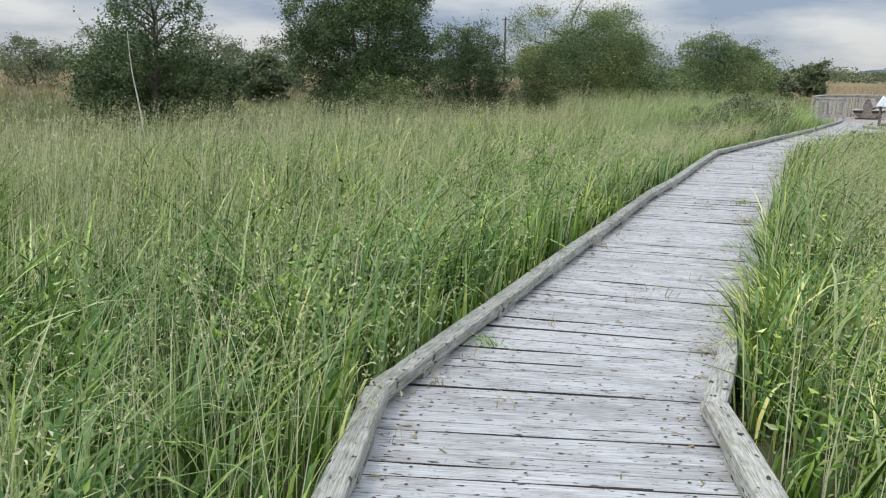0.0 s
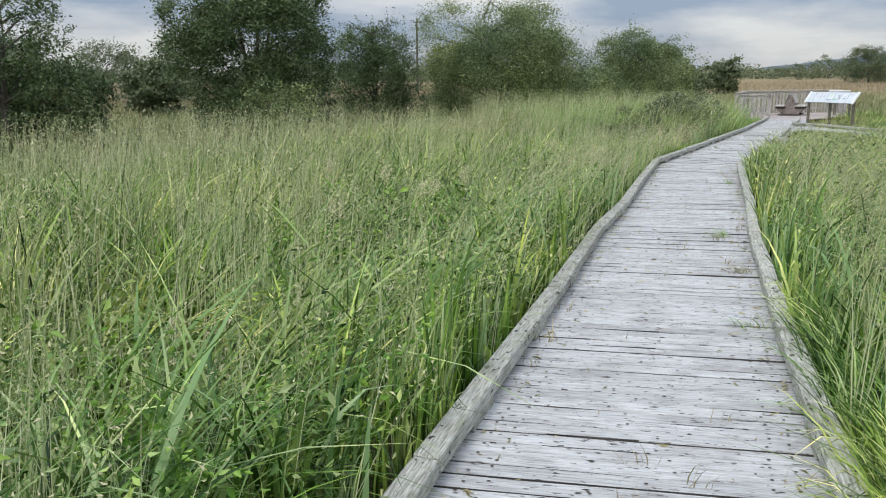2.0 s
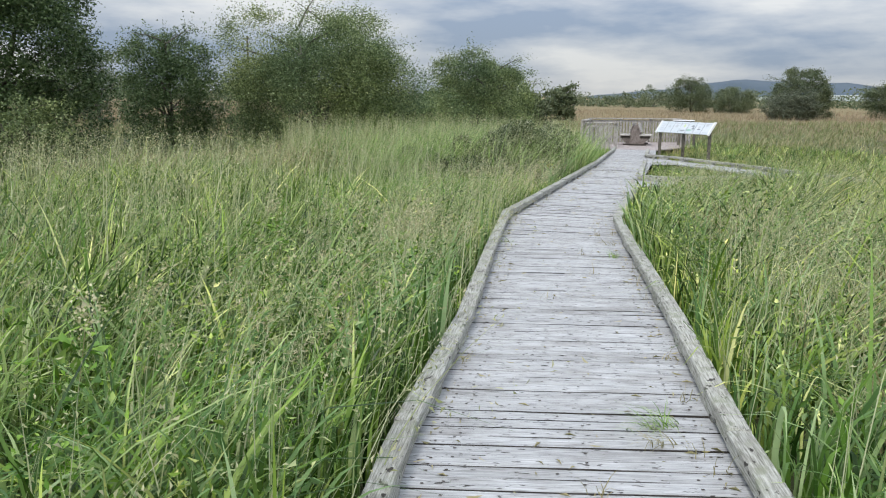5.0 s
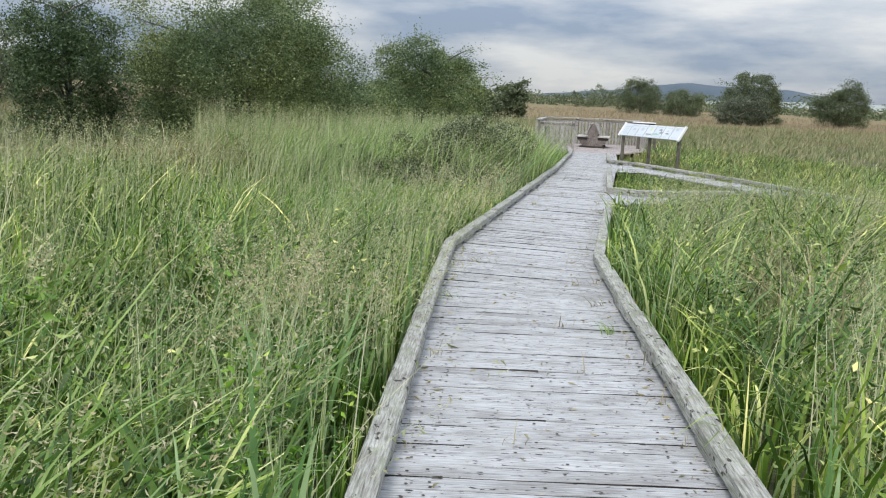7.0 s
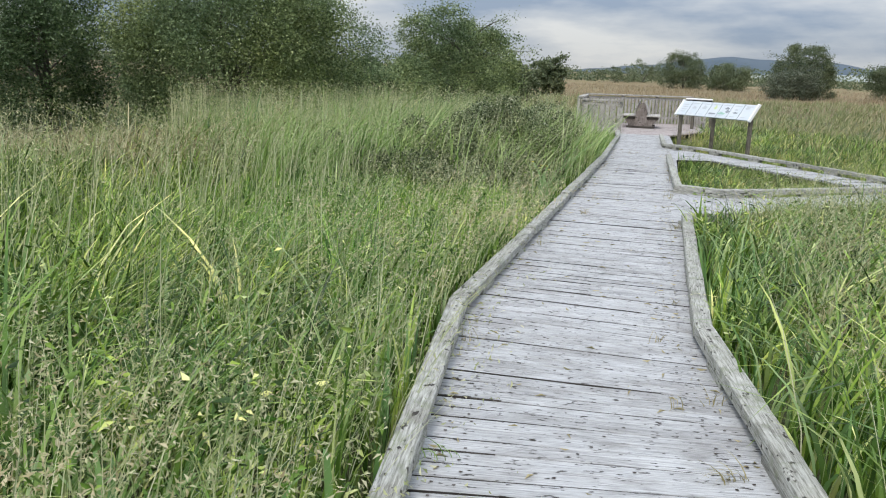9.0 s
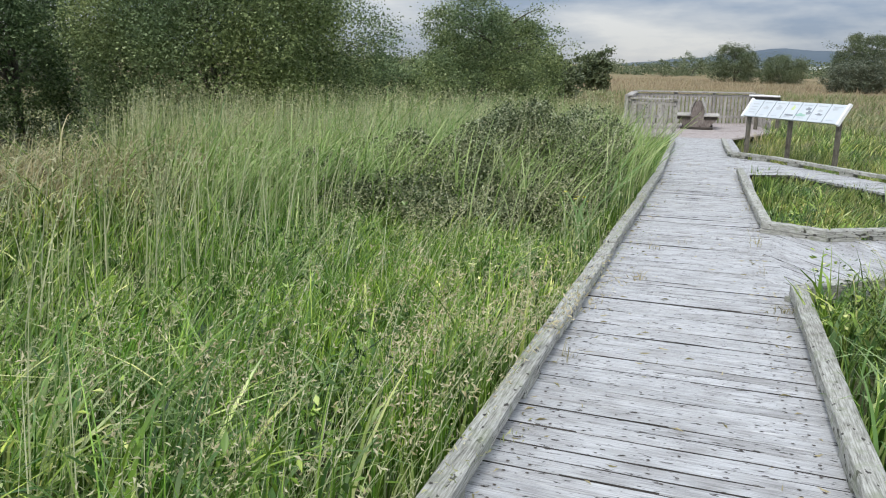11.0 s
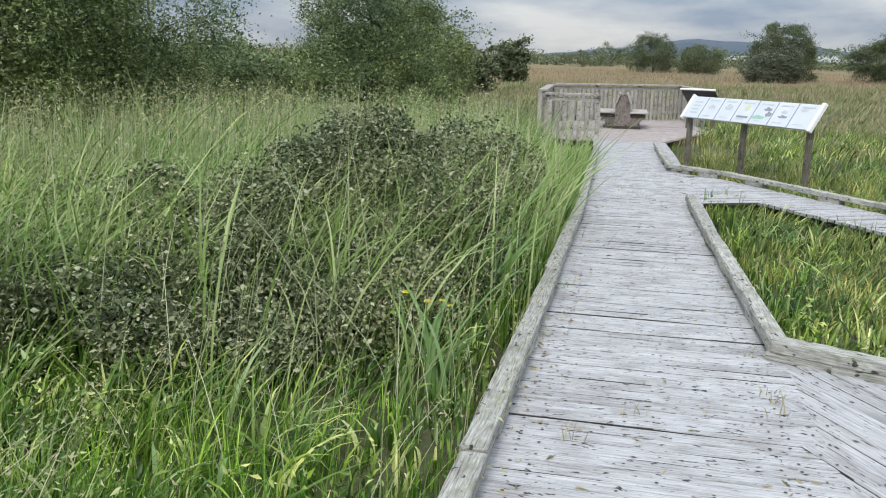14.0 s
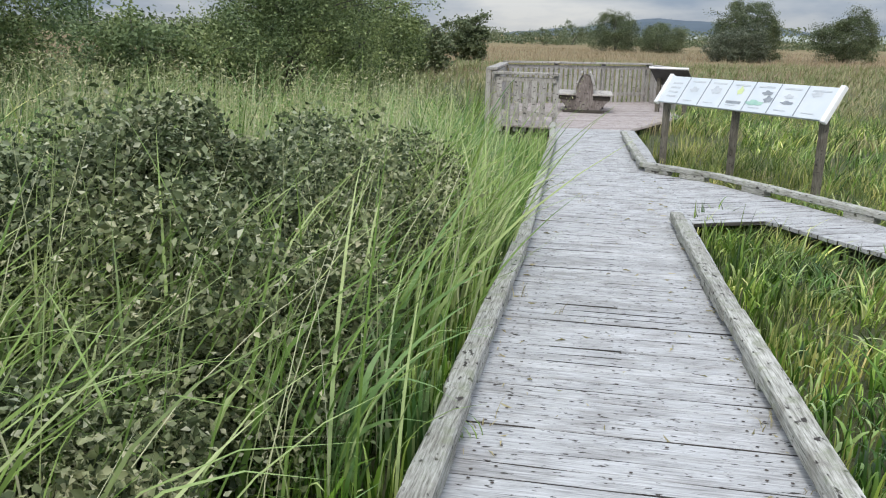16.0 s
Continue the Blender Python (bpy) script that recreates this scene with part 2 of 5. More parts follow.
def ground_material():
    k = Nodes("marsh_ground")
    co = k.coords()
    big = k.noise(co, 0.035, 5.0, 0.6)
    fine = k.noise(co, 6.0, 6.0, 0.7)
    far = k.ramp(big, [(0.38, (0.20, 0.165, 0.075)), (0.5, (0.29, 0.215, 0.115)), (0.62, (0.245, 0.215, 0.10))])
    soil = k.ramp(fine, [(0.3, (0.35, 0.38, 0.30)), (0.7, (1.1, 1.05, 1.0))])
    away = k.n.new("ShaderNodeVectorMath")
    away.operation = "DISTANCE"
    away.inputs[1].default_value = (6, 12, 0)
    k.link(co, away.inputs[0])
    reach = k.add("MapRange")
    reach.inputs["From Min"].default_value, reach.inputs["From Max"].default_value = 40, 75
    k.link(away.outputs["Value"], reach.inputs["Value"])
    peat = k.ramp(fine, [(0.3, (0.042, 0.050, 0.018)), (0.7, (0.100, 0.108, 0.042))])
    bsdf = k.add("BsdfPrincipled", Roughness=0.95)
    k.link(k.mix(reach.outputs[0], peat, k.mix(0.8, far, soil, "MULTIPLY")), bsdf.inputs["Base Color"])
    k.link(k.bump(fine, 0.8, 0.08), bsdf.inputs["Normal"])
    k.link(bsdf.outputs[0], k.out.inputs[0])
    return k.mat


GROUND = ground_material()
# the hill's blue-grey is distance haze mixed into the colour of its woods
DISTANT_HILL = plain_material("hazy_wooded_hill", (0.06, 0.088, 0.115), (0.085, 0.115, 0.145), 0.02, 0.95, 0.0)
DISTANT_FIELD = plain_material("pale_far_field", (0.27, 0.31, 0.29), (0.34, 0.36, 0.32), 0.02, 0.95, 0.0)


# ---------------------------------------------------------------- mesh helpers
def mesh_object(name, verts, sides, loops, material, parent=None, label="", smooth=False):
    """One mesh object from arrays: vertices, corners of each face, and the corners themselves."""
    me = bpy.data.meshes.new(name)
    verts, sides, loops = np.asarray(verts, np.float32), np.asarray(sides, np.int32), np.asarray(loops, np.int32)
    me.vertices.add(len(verts))
    me.vertices.foreach_set("co", verts.ravel())
    me.loops.add(len(loops))
    me.loops.foreach_set("vertex_index", loops)
    me.polygons.add(len(sides))
    me.polygons.foreach_set("loop_start", np.concatenate(([0], np.cumsum(sides)[:-1])).astype(np.int32))
    me.update(calc_edges=True)
    me.materials.append(material)
    if smooth:
        me.polygons.foreach_set("use_smooth", np.ones(len(sides), bool))
    ob = new(name, me)
    ob.parent = parent
    if label:
        tagged(ob, label)
    return ob


def part(name, bm, material, parent=None, label=""):
    """Links a bmesh as one mesh object under a thing or a part."""
    me = bpy.data.meshes.new(name)
    bm.normal_update()
    bm.to_mesh(me)
    bm.free()
    me.materials.append(material)
    ob = new(name, me)
    ob.parent = parent
    if label:
        tagged(ob, label)
    return ob


def box_bm(size, m=None, bevel=0.0, wobble=0.0, cuts=0, bm=None):
    """A bevelled, slightly uneven block of that size about its centre, placed by m."""
    made = bm or bmesh.new()
    fresh = bmesh.new()
    bmesh.ops.create_cube(fresh, size=1.0)
    bmesh.ops.scale(fresh, vec=size, verts=fresh.verts)
    if cuts:
        axis = max(range(3), key=lambda i: size[i])
        edges = [e for e in fresh.edges if abs((e.verts[0].co - e.verts[1].co)[axis]) > size[axis] * 0.9]
        bmesh.ops.subdivide_edges(fresh, edges=edges, cuts=cuts, use_grid_fill=True)
    if bevel:
        sharp = [e for e in fresh.edges if len(e.link_faces) == 2 and e.calc_face_angle() > 0.5]
        bmesh.ops.bevel(fresh, geom=sharp, offset=bevel, segments=1, affect="EDGES")
    if wobble:
        for v in fresh.verts:
            v.co += Vector((random.uniform(-1, 1), random.uniform(-1, 1), random.uniform(-1, 1))) * wobble
    if m is not None:
        bmesh.ops.transform(fresh, matrix=m, verts=fresh.verts)
    me = bpy.data.meshes.new("tmp")
    fresh.to_mesh(me)
    fresh.free()
    made.from_mesh(me)
    bpy.data.meshes.remove(me)
    return made


def empty(name, place, label, category, group="", kind="", turn=0.0):
    ob = new(name)
    ob.matrix_world = pose(*place, 0, 0, turn)
    return tagged(ob, label, category, group, kind)


# ---------------------------------------------------------------- plan
DECK_Z, GROUND_Z = 0.0, -0.20
LEFT_EDGE = [(-1.47, -9.0), (-1.40, -2.49), (-0.67, -0.31), (0.20, 2.19), (1.00, 4.58), (1.755, 6.535), (2.68, 9.21), (3.57, 11.66), (6.08, 16.26), (8.975, 21.61), (12.0, 27.48), (13.30, 30.20)]
RIGHT_EDGE = [(-0.13, -9.0), (-0.04, -2.53), (0.62, -0.62), (1.45, 1.88), (2.25, 4.25), (2.99, 6.20), (3.93, 8.85), (4.69, 10.95), (7.16, 15.67), (10.05, 21.03), (13.15, 26.90), (14.50, 29.60)]
ISLAND = [(7.97, 17.17), (8.35, 16.68), (9.30, 16.74), (11.70, 17.25), (11.42, 22.72), (10.45, 22.05)]
KERB_2 = [(13.75, 28.60), (12.55, 26.25), (11.88, 24.90), (12.22, 23.95), (12.34, 21.20), (12.40, 17.00), (12.45, 15.70)]
SIDE_NEAR = [(6.74, 14.76), (7.20, 14.90), (9.00, 15.10), (12.45, 15.70)]
PLATFORM = [(13.30, 30.20), (12.45, 31.00), (14.80, 36.50), (19.80, 37.50), (17.60, 32.60), (14.50, 29.60)]
SIDE_DECK = [(6.74, 14.74), (12.45, 15.70), (12.45, 24.0), (11.88, 24.9), (10.45, 22.05), (11.42, 22.72), (11.70, 17.25), (8.35, 16.68), (7.97, 17.17)]


def inside(px, py, poly):
    """Which of the points lie in the polygon."""
    hit = np.zeros(len(px), bool)
    for (x0, y0), (x1, y1) in zip(poly, poly[1:] + poly[:1]):
        cross = (y0 > py) != (y1 > py)
        hit ^= cross & (px < (x1 - x0) * (py - y0) / (y1 - y0 + 1e-12) + x0)
    return hit


def off_line(px, py, line):
    """Distance of the points from a line of points."""
    best = np.full(len(px), 1e9)
    for (x0, y0), (x1, y1) in zip(line, line[1:]):
        dx, dy = x1 - x0, y1 - y0
        t = np.clip(((px - x0) * dx + (py - y0) * dy) / (dx * dx + dy * dy), 0, 1)
        best = np.minimum(best, np.hypot(px - x0 - t * dx, py - y0 - t * dy))
    return best


MIDDLE = [((a + c) / 2, (b + d) / 2) for (a, b), (c, d) in zip(LEFT_EDGE, RIGHT_EDGE)]
MAIN_DECK = LEFT_EDGE + RIGHT_EDGE[::-1]


def clear_of_paths(px, py, margin=0.13):
    """True where plants can stand: off the boards, the kerbs and the platform."""
    free = ~inside(px, py, MAIN_DECK) & ~inside(px, py, SIDE_DECK) & ~inside(px, py, PLATFORM)
    free &= (off_line(px, py, LEFT_EDGE) > margin)
    for line in (RIGHT_EDGE, KERB_2, SIDE_NEAR, ISLAND[:2] + ISLAND[2:4], [ISLAND[5], ISLAND[0]]):
        free &= off_line(px, py, line) > margin
    return free


def side_of_path(px, py):
    """Positive to the left of the walk, negative to the right, in metres from its middle."""
    best, sign = np.full(len(px), 1e9), np.zeros(len(px))
    for (x0, y0), (x1, y1) in zip(MIDDLE, MIDDLE[1:]):
        dx, dy = x1 - x0, y1 - y0
        t = np.clip(((px - x0) * dx + (py - y0) * dy) / (dx * dx + dy * dy), 0, 1)
        d = np.hypot(px - x0 - t * dx, py - y0 - t * dy)
        near = d < best
        sign = np.where(near, np.sign(dx * (py - y0) - dy * (px - x0)), sign)
        best = np.minimum(best, d)
    return best * sign


# ---------------------------------------------------------------- ground and distance
def ground_height(x, y):
    """Flat round the boardwalk; far off the land rises very gently."""
    d = math.hypot(x - 6, y - 12)
    return GROUND_Z + 0.0155 * max(0.0, d - 42)


gm = bmesh.new()
rings = []
for r_ in (0.5, 12, 24, 36, 46, 56, 70, 90, 120, 160, 220, 320, 500, 800, 1300, 2400, 4500):
    rings.append([gm.verts.new((6 + r_ * math.sin(k / 96 * 2 * math.pi), 12 + r_ * math.cos(k / 96 * 2 * math.pi), ground_height(6 + r_ * math.sin(k / 96 * 2 * math.pi), 12 + r_ * math.cos(k / 96 * 2 * math.pi)))) for k in range(96)])
gm.faces.new(rings[0][::-1])
for inner, outer in zip(rings, rings[1:]):
    for k in range(96):
        gm.faces.new((inner[k], outer[k], outer[(k + 1) % 96], inner[(k + 1) % 96]))
bmesh.ops.recalc_face_normals(gm, faces=gm.faces)
for f_ in gm.faces:
    f_.smooth = True
tagged(part("ground", gm, GROUND), "tan and green marshland ground reaching to the horizon", "ground", kind="structure")


def ridge(name, far, start, stop, profile, material, label, depth=120.0):
    """A long low hill: a lofted hump along an arc, its crest height given by a function of 0 to 1."""
    bm, rows = bmesh.new(), []
    for i in range(49):
        f = i / 48
        a = radians(start + (stop - start) * f)
        top = profile(f)
        row = []
        for j in range(9):
            g = j / 8
            r = far + depth * (g - 0.5)
            row.append(bm.verts.new((r * math.sin(a), r * math.cos(a), ground_height(r * math.sin(a), r * math.cos(a)) - 1 + top * math.sin(math.pi * g) ** 0.7)))
        rows.append(row)
    for p, q in zip(rows, rows[1:]):
        for j in range(8):
            bm.faces.new((p[j], p[j + 1], q[j + 1], q[j]))
    for f in bm.faces:
        f.smooth = True
    return tagged(part(name, bm, material), label, "hill", kind="structure")


def hill_profile(f):
    """A long slope up to a flat wooded top, then a fall to low ground."""
    rise = min(1.0, max(0.0, f / 0.23))
    fall = min(1.0, max(0.0, (f - 0.37) / 0.14))
    top = 4 + 27 * rise * rise * (3 - 2 * rise) - 22 * fall * fall * (3 - 2 * fall)
    return top + 2.5 * math.sin(f * 31) + 1.0 * math.sin(f * 83)


ridge("backdrop", 1500.0, 22, 62, hill_profile, DISTANT_HILL, "wooded hill on the horizon, tinted blue-grey with distance haze", 300.0)
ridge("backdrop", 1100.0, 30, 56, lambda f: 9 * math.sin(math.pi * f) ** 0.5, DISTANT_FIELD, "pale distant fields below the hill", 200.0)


# ---------------------------------------------------------------- plants
rng = np.random.default_rng(7)


def blade_arrays(place, height, width, heading, lean, droop, segs):
    """Tapered, bending ribbons, one a blade. Returns vertices, face sides and corners."""
    n = len(place)
    s = np.linspace(0, 1, segs + 1)
    twist = heading + np.pi / 2 + rng.normal(0, 0.7, n)
    out = (lean[:, None] * height[:, None]) * s[None] ** 1.9
    up = height[:, None] * (s[None] - droop[:, None] * s[None] ** 3)
    cx = place[:, 0:1] + np.cos(heading)[:, None] * out
    cy = place[:, 1:2] + np.sin(heading)[:, None] * out
    cz = place[:, 2:3] + up
    half = 0.5 * width[:, None] * (1 - s[None] ** 2.2) * (0.55 + 0.45 * np.minimum(1, s[None] * 4))
    wx, wy = np.cos(twist)[:, None] * half, np.sin(twist)[:, None] * half
    v = np.empty((n, 2 * segs + 1, 3))
    v[:, 0:2 * segs:2] = np.stack((cx - wx, cy - wy, cz), -1)[:, :segs]
    v[:, 1:2 * segs:2] = np.stack((cx + wx, cy + wy, cz), -1)[:, :segs]
    v[:, 2 * segs] = np.stack((cx, cy, cz), -1)[:, segs]
    corner = []
    for i in range(segs - 1):
        corner += [2 * i, 2 * i + 1, 2 * i + 3, 2 * i + 2]
    corner += [2 * segs - 2, 2 * segs - 1, 2 * segs]
    loops = (np.arange(n)[:, None] * (2 * segs + 1) + np.array(corner)[None]).ravel()
    sides = np.tile([4] * (segs - 1) + [3], n)
    return v.reshape(-1, 3), sides, loops


def leaf_arrays(centre, size, slim=0.5, flat=0.0, single=False):
    """Small folded rhombic leaves, turned at random; flat above 0 lays them more level."""
    n = len(centre)
    u = rng.normal(0, 1, (n, 3))
    u[:, 2] *= 1 - flat
    u /= np.linalg.norm(u, axis=1)[:, None]
    w = rng.normal(0, 1, (n, 3))
    w[:, 2] *= 1 - flat
    w -= u * np.sum(u * w, 1)[:, None]
    w /= np.linalg.norm(w, axis=1)[:, None]
    nrm = np.cross(u, w)
    L = size[:, None]
    v = np.stack((centre - u * L * 0.5, centre + w * L * slim * 0.5 + nrm * L * 0.16 - u * L * 0.08, centre + u * L * 0.5, centre - w * L * slim * 0.5 + nrm * L * 0.16 - u * L * 0.08), 1)
    if single:
        return v[:, (0, 1, 2)].reshape(-1, 3), np.full(n, 3), np.arange(3 * n)
    base = np.arange(n)[:, None] * 4
    loops = (base + np.array([0, 1, 2, 0, 2, 3])[None]).ravel()
    return v.reshape(-1, 3), np.full(2 * n, 3), loops


def join(sets):
    verts, sides, loops, base = [], [], [], 0
    for v, s, l in sets:
        verts.append(v), sides.append(s), loops.append(l + base)
        base += len(v)
    return np.concatenate(verts), np.concatenate(sides), np.concatenate(loops)


def stuff(name, sets, material, label, category):
    return tagged(mesh_object(name, *join(sets), material), label, category, kind="stuff")


def lumps(px, py, scale, seed):
    """A smooth uneven field of 0 to 1 over the plan."""
    a = np.sin(px / scale * 1.7 + seed) * np.cos(py / scale * 1.3 + seed * 2.1)
    b = np.sin(px / scale * 3.9 + py / scale * 2.3 + seed * 0.7) * 0.5
    c = np.sin(px / scale * 7.1 - py / scale * 6.3 + seed * 1.9) * 0.3
    return np.clip(0.5 + (a + b + c) / 3.2, 0, 1)


BRAMBLE_LINE = [(3.1, 19.6), (5.6, 19.3), (7.9, 21.5)]


def sedge_zone(px, py):
    """1 in the middle of the sedge tussocks, 0 well away from them."""
    return np.exp(-(((px - 0.6) / 2.5) ** 2 + ((py - 20.3) / 1.5) ** 2))


def tall(px, py):
    """The height of the grass over the plan, in metres."""
    side = side_of_path(px, py)
    h = np.where(side > 0, 0.90, 0.86)
    low = np.exp(-(((px - 3.4) / 3.6) ** 2 + ((py - 16.0) / 2.8) ** 2))
    h = h - 0.55 * low * (side > 0)
    h = np.where((side > 0) & (py > 7) & (py < 12), h * 0.85, h)
    h = np.where((side > 0) & (py > 19.8) & (py < 27.5) & (px > 1.2), h * 1.25, h)
    h = np.where((side > 6) & (py > 10), h * 0.98, h)
    h = np.where(np.hypot(px, py) > 34, h * 0.85, h)
    h = np.where((side < 0) & (py > 14.9), 0.40 + 0.012 * np.clip(np.hypot(px, py) - 30, 0, 30), h)
    h = np.where((side < 0) & (py > 11) & (py <= 14.9), 0.76, h)
    h = np.where((side > 0) & (np.hypot(px - 5.7, py - 17.6) < 1.5), np.minimum(h, 0.40), h)
    h = np.where((side > 0) & (py > 14), h * np.clip((side - 0.45) / 1.3, 0.5, 1.0), h)
    h = np.where(inside(px, py, ISLAND), 0.34, h)
    h = np.where((off_line(px, py, BRAMBLE_LINE) < 1.05) | (np.hypot(px - 6.45, py - 18.45) < 0.7), 0.42, h)
    return h * (0.68 + 0.45 * lumps(px, py, 1.6, 3.0)) * (0.78 + 0.44 * lumps(px, py, 0.42, 5.0))


def lay(count, x0, x1, y0, y1, keep):
    """Points thrown over a rectangle, off the paths, kept where keep(x, y) says, 0 to 1."""
    px, py = rng.uniform(x0, x1, count), rng.uniform(y0, y1, count)
    ok = clear_of_paths(px, py) & (rng.random(count) < keep(px, py))
    return px[ok], py[ok]


def grass_set(px, py, scale, width, lean=(0.15, 0.75), droop=(0.0, 0.45), segs=4, wind=0.6, low=0.5, tuft=10, spread=0.07):
    """Blades in tufts about the points given: each tuft has its own height and fans outward, bent by the wind."""
    n = len(px)
    k = max(1, n // tuft)
    seat = rng.integers(0, k, n)
    size = rng.uniform(0.6, 1.2, k)[seat]
    blow = rng.normal(0.1, 0.9, k)[seat]
    ox, oy = rng.normal(0, spread, n), rng.normal(0, spread, n)
    near = clear_of_paths(px[:k][seat] + ox, py[:k][seat] + oy, 0.12)
    px, py = np.where(near, px[:k][seat] + ox, px[:k][seat]), np.where(near, py[:k][seat] + oy, py[:k][seat])
    h = tall(px, py) * scale * size * rng.uniform(low, 1.12, n)
    heading = np.where(rng.random(n) < wind, blow + rng.normal(0, 0.4, n), np.arctan2(oy, ox) + rng.normal(0, 0.6, n))
    place = np.stack((px, py, np.vectorize(ground_height)(px, py) if n and np.max(np.hypot(px - 6, py - 12)) > 42 else np.full(n, GROUND_Z)), -1)
    side = side_of_path(px, py)
    hold = np.where(side > 0, np.clip((side - 0.72) / 0.7, 0.12, 1.0), np.clip((-side - 0.72) / 0.5, 0.35, 1.0))
    return blade_arrays(place, h, rng.uniform(*width, n), heading, hold * rng.uniform(*lean, n), rng.uniform(*droop, n), segs)


def near_path(reach, power=1.0):
    return lambda px, py: np.clip(1 - (np.abs(side_of_path(px, py)) - 0.7) / reach, 0, 1) ** power


def belt(inner, outer):
    def keep(px, py):
        d = np.abs(side_of_path(px, py))
        return ((d > inner) & (d < outer)).astype(float)
    return keep


def seed_heads(px, py, height, heading, lean, size, per, drop=0.25):
    """Loose panicles of small spikelets at the tips of stems."""
    n = len(px)
    along = rng.uniform(0.74, 1.02, (n, per))
    out = lean[:, None] * height[:, None] * along ** 1.9
    c = np.stack((px[:, None] + np.cos(heading)[:, None] * out, py[:, None] + np.sin(heading)[:, None] * out, GROUND_Z + height[:, None] * along), -1)
    c += rng.normal(0, 1, c.shape) * np.array([0.020, 0.020, 0.012]) * (1.1 - np.abs(along - 0.86)[..., None] * 3)
    return leaf_arrays(c.reshape(-1, 3), rng.uniform(size * 0.6, size * 1.3, n * per), 0.45, 0.0, True)


def stems(px, py, low, high, width, segs=3, lean=(0.02, 0.35), per=0, size=0.02):
    n = len(px)
    h = rng.uniform(low, high, n)
    heading = np.where(rng.random(n) < 0.6, rng.normal(0.1, 0.7, n), rng.uniform(0, 2 * np.pi, n))
    ln = rng.uniform(*lean, n)
    place = np.stack((px, py, np.full(n, GROUND_Z)), -1)
    made = blade_arrays(place, h, rng.uniform(*width, n), heading, ln, np.zeros(n), segs)
    return made, (seed_heads(px, py, h, heading, ln, size, per) if per else None)


# grass beside the boards
p = lay(205000, -5.0, 13.0, -6.0, 24.0, near_path(3.2))
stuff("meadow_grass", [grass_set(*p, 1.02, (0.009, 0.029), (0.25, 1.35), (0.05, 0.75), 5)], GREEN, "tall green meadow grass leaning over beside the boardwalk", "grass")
# the middle meadow
a = lay(165000, -12.0, 10.0, -3.0, 24.0, lambda x, y: belt(2.6, 8.0)(x, y) * (1 - 0.9 * sedge_zone(x, y)) * (off_line(x, y, BRAMBLE_LINE) > 0.8))
b = lay(70000, -2.0, 24.0, -2.0, 36.0, belt(2.6, 9.0))
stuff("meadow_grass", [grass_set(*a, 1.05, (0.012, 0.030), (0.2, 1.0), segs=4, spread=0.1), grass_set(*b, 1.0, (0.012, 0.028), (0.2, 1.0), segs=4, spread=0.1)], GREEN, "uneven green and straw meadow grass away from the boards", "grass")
# brighter, broader blades in drifts through the meadow
a = lay(30000, -9.0, 3.4, -4.5, 13.0, lambda x, y: (side_of_path(x, y) > 1.4) * (lumps(x, y, 0.8, 6.4) > 0.5) * np.clip(1.3 - side_of_path(x, y) / 9, 0, 1))
stuff("fresh_grass", [grass_set(*a, 1.08, (0.012, 0.032), (0.2, 1.1), (0.05, 0.7), 5, tuft=14, spread=0.12)], FRESH, "fresh yellow-green broad grass in drifts through the meadow", "grass")
# lush low patch, and fresh tufts along the kerbs
a = lay(60000, 0.5, 7.0, 11.0, 19.0, lambda x, y: (side_of_path(x, y) > 0) * np.exp(-(((x - 4.0) / 2.0) ** 2 + ((y - 15.2) / 2.6) ** 2)))
b = lay(36000, 6.5, 22.0, 11.0, 34.0, lambda x, y: (side_of_path(x, y) < 0) * 0.72)
stuff("lush_grass", [grass_set(*a, 1.05, (0.005, 0.011), (0.1, 0.5), (0, 0.3))], LUSH, "bright fresh green grass in soft tufts", "grass")
b2 = lay(32000, 7.0, 15.0, 13.0, 27.0, lambda x, y: (side_of_path(x, y) < 0) * 1.0)
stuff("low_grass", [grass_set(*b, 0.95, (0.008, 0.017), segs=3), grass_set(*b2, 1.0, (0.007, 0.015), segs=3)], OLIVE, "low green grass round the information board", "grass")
# straw stems with seed heads
a = lay(26000, -6.0, 4.5, -5.5, 12.5, lambda x, y: near_path(5.5)(x, y) * (lumps(x, y, 0.5, 1.0) > 0.6))
b = lay(24000, 0.0, 12.0, -5.5, 14.6, lambda x, y: (side_of_path(x, y) < 0) * near_path(9.0)(x, y) * (side_of_path(x, y) < -1.2) * (lumps(x, y, 0.6, 2.5) > 0.42))
c = lay(15000, -14.0, 4.0, 0.0, 19.0, lambda x, y: belt(3.0, 12.0)(x, y) * (0.35 + 0.65 * lumps(x, y, 1.3, 4.0)))
s1, h1 = stems(*a, 0.7, 1.15, (0.0035, 0.0075), per=12, size=0.019)
s2, h2 = stems(*b, 0.6, 0.98, (0.0035, 0.007), 4, (0.2, 0.8), 14, 0.023)
s3, h3 = stems(*c, 0.75, 1.28, (0.006, 0.011), per=7, size=0.036)
d = lay(9000, -9.5, -1.2, -4.0, 6.0, lambda x, y: (side_of_path(x, y) > 1.3) * (lumps(x, y, 1.1, 6.0) > 0.42) * 0.8)
s4, h4 = stems(*d, 0.65, 1.12, (0.005, 0.010), lean=(0.0, 0.22), per=5, size=0.02)
stuff("grass_stem", [s1, s2, s3, s4], STRAW, "pale straw-coloured upright grass stems", "grass")
stuff("seed_head", [h1, h2, h3, h4], SEED, "loose buff seed heads on the grass stems", "grass")
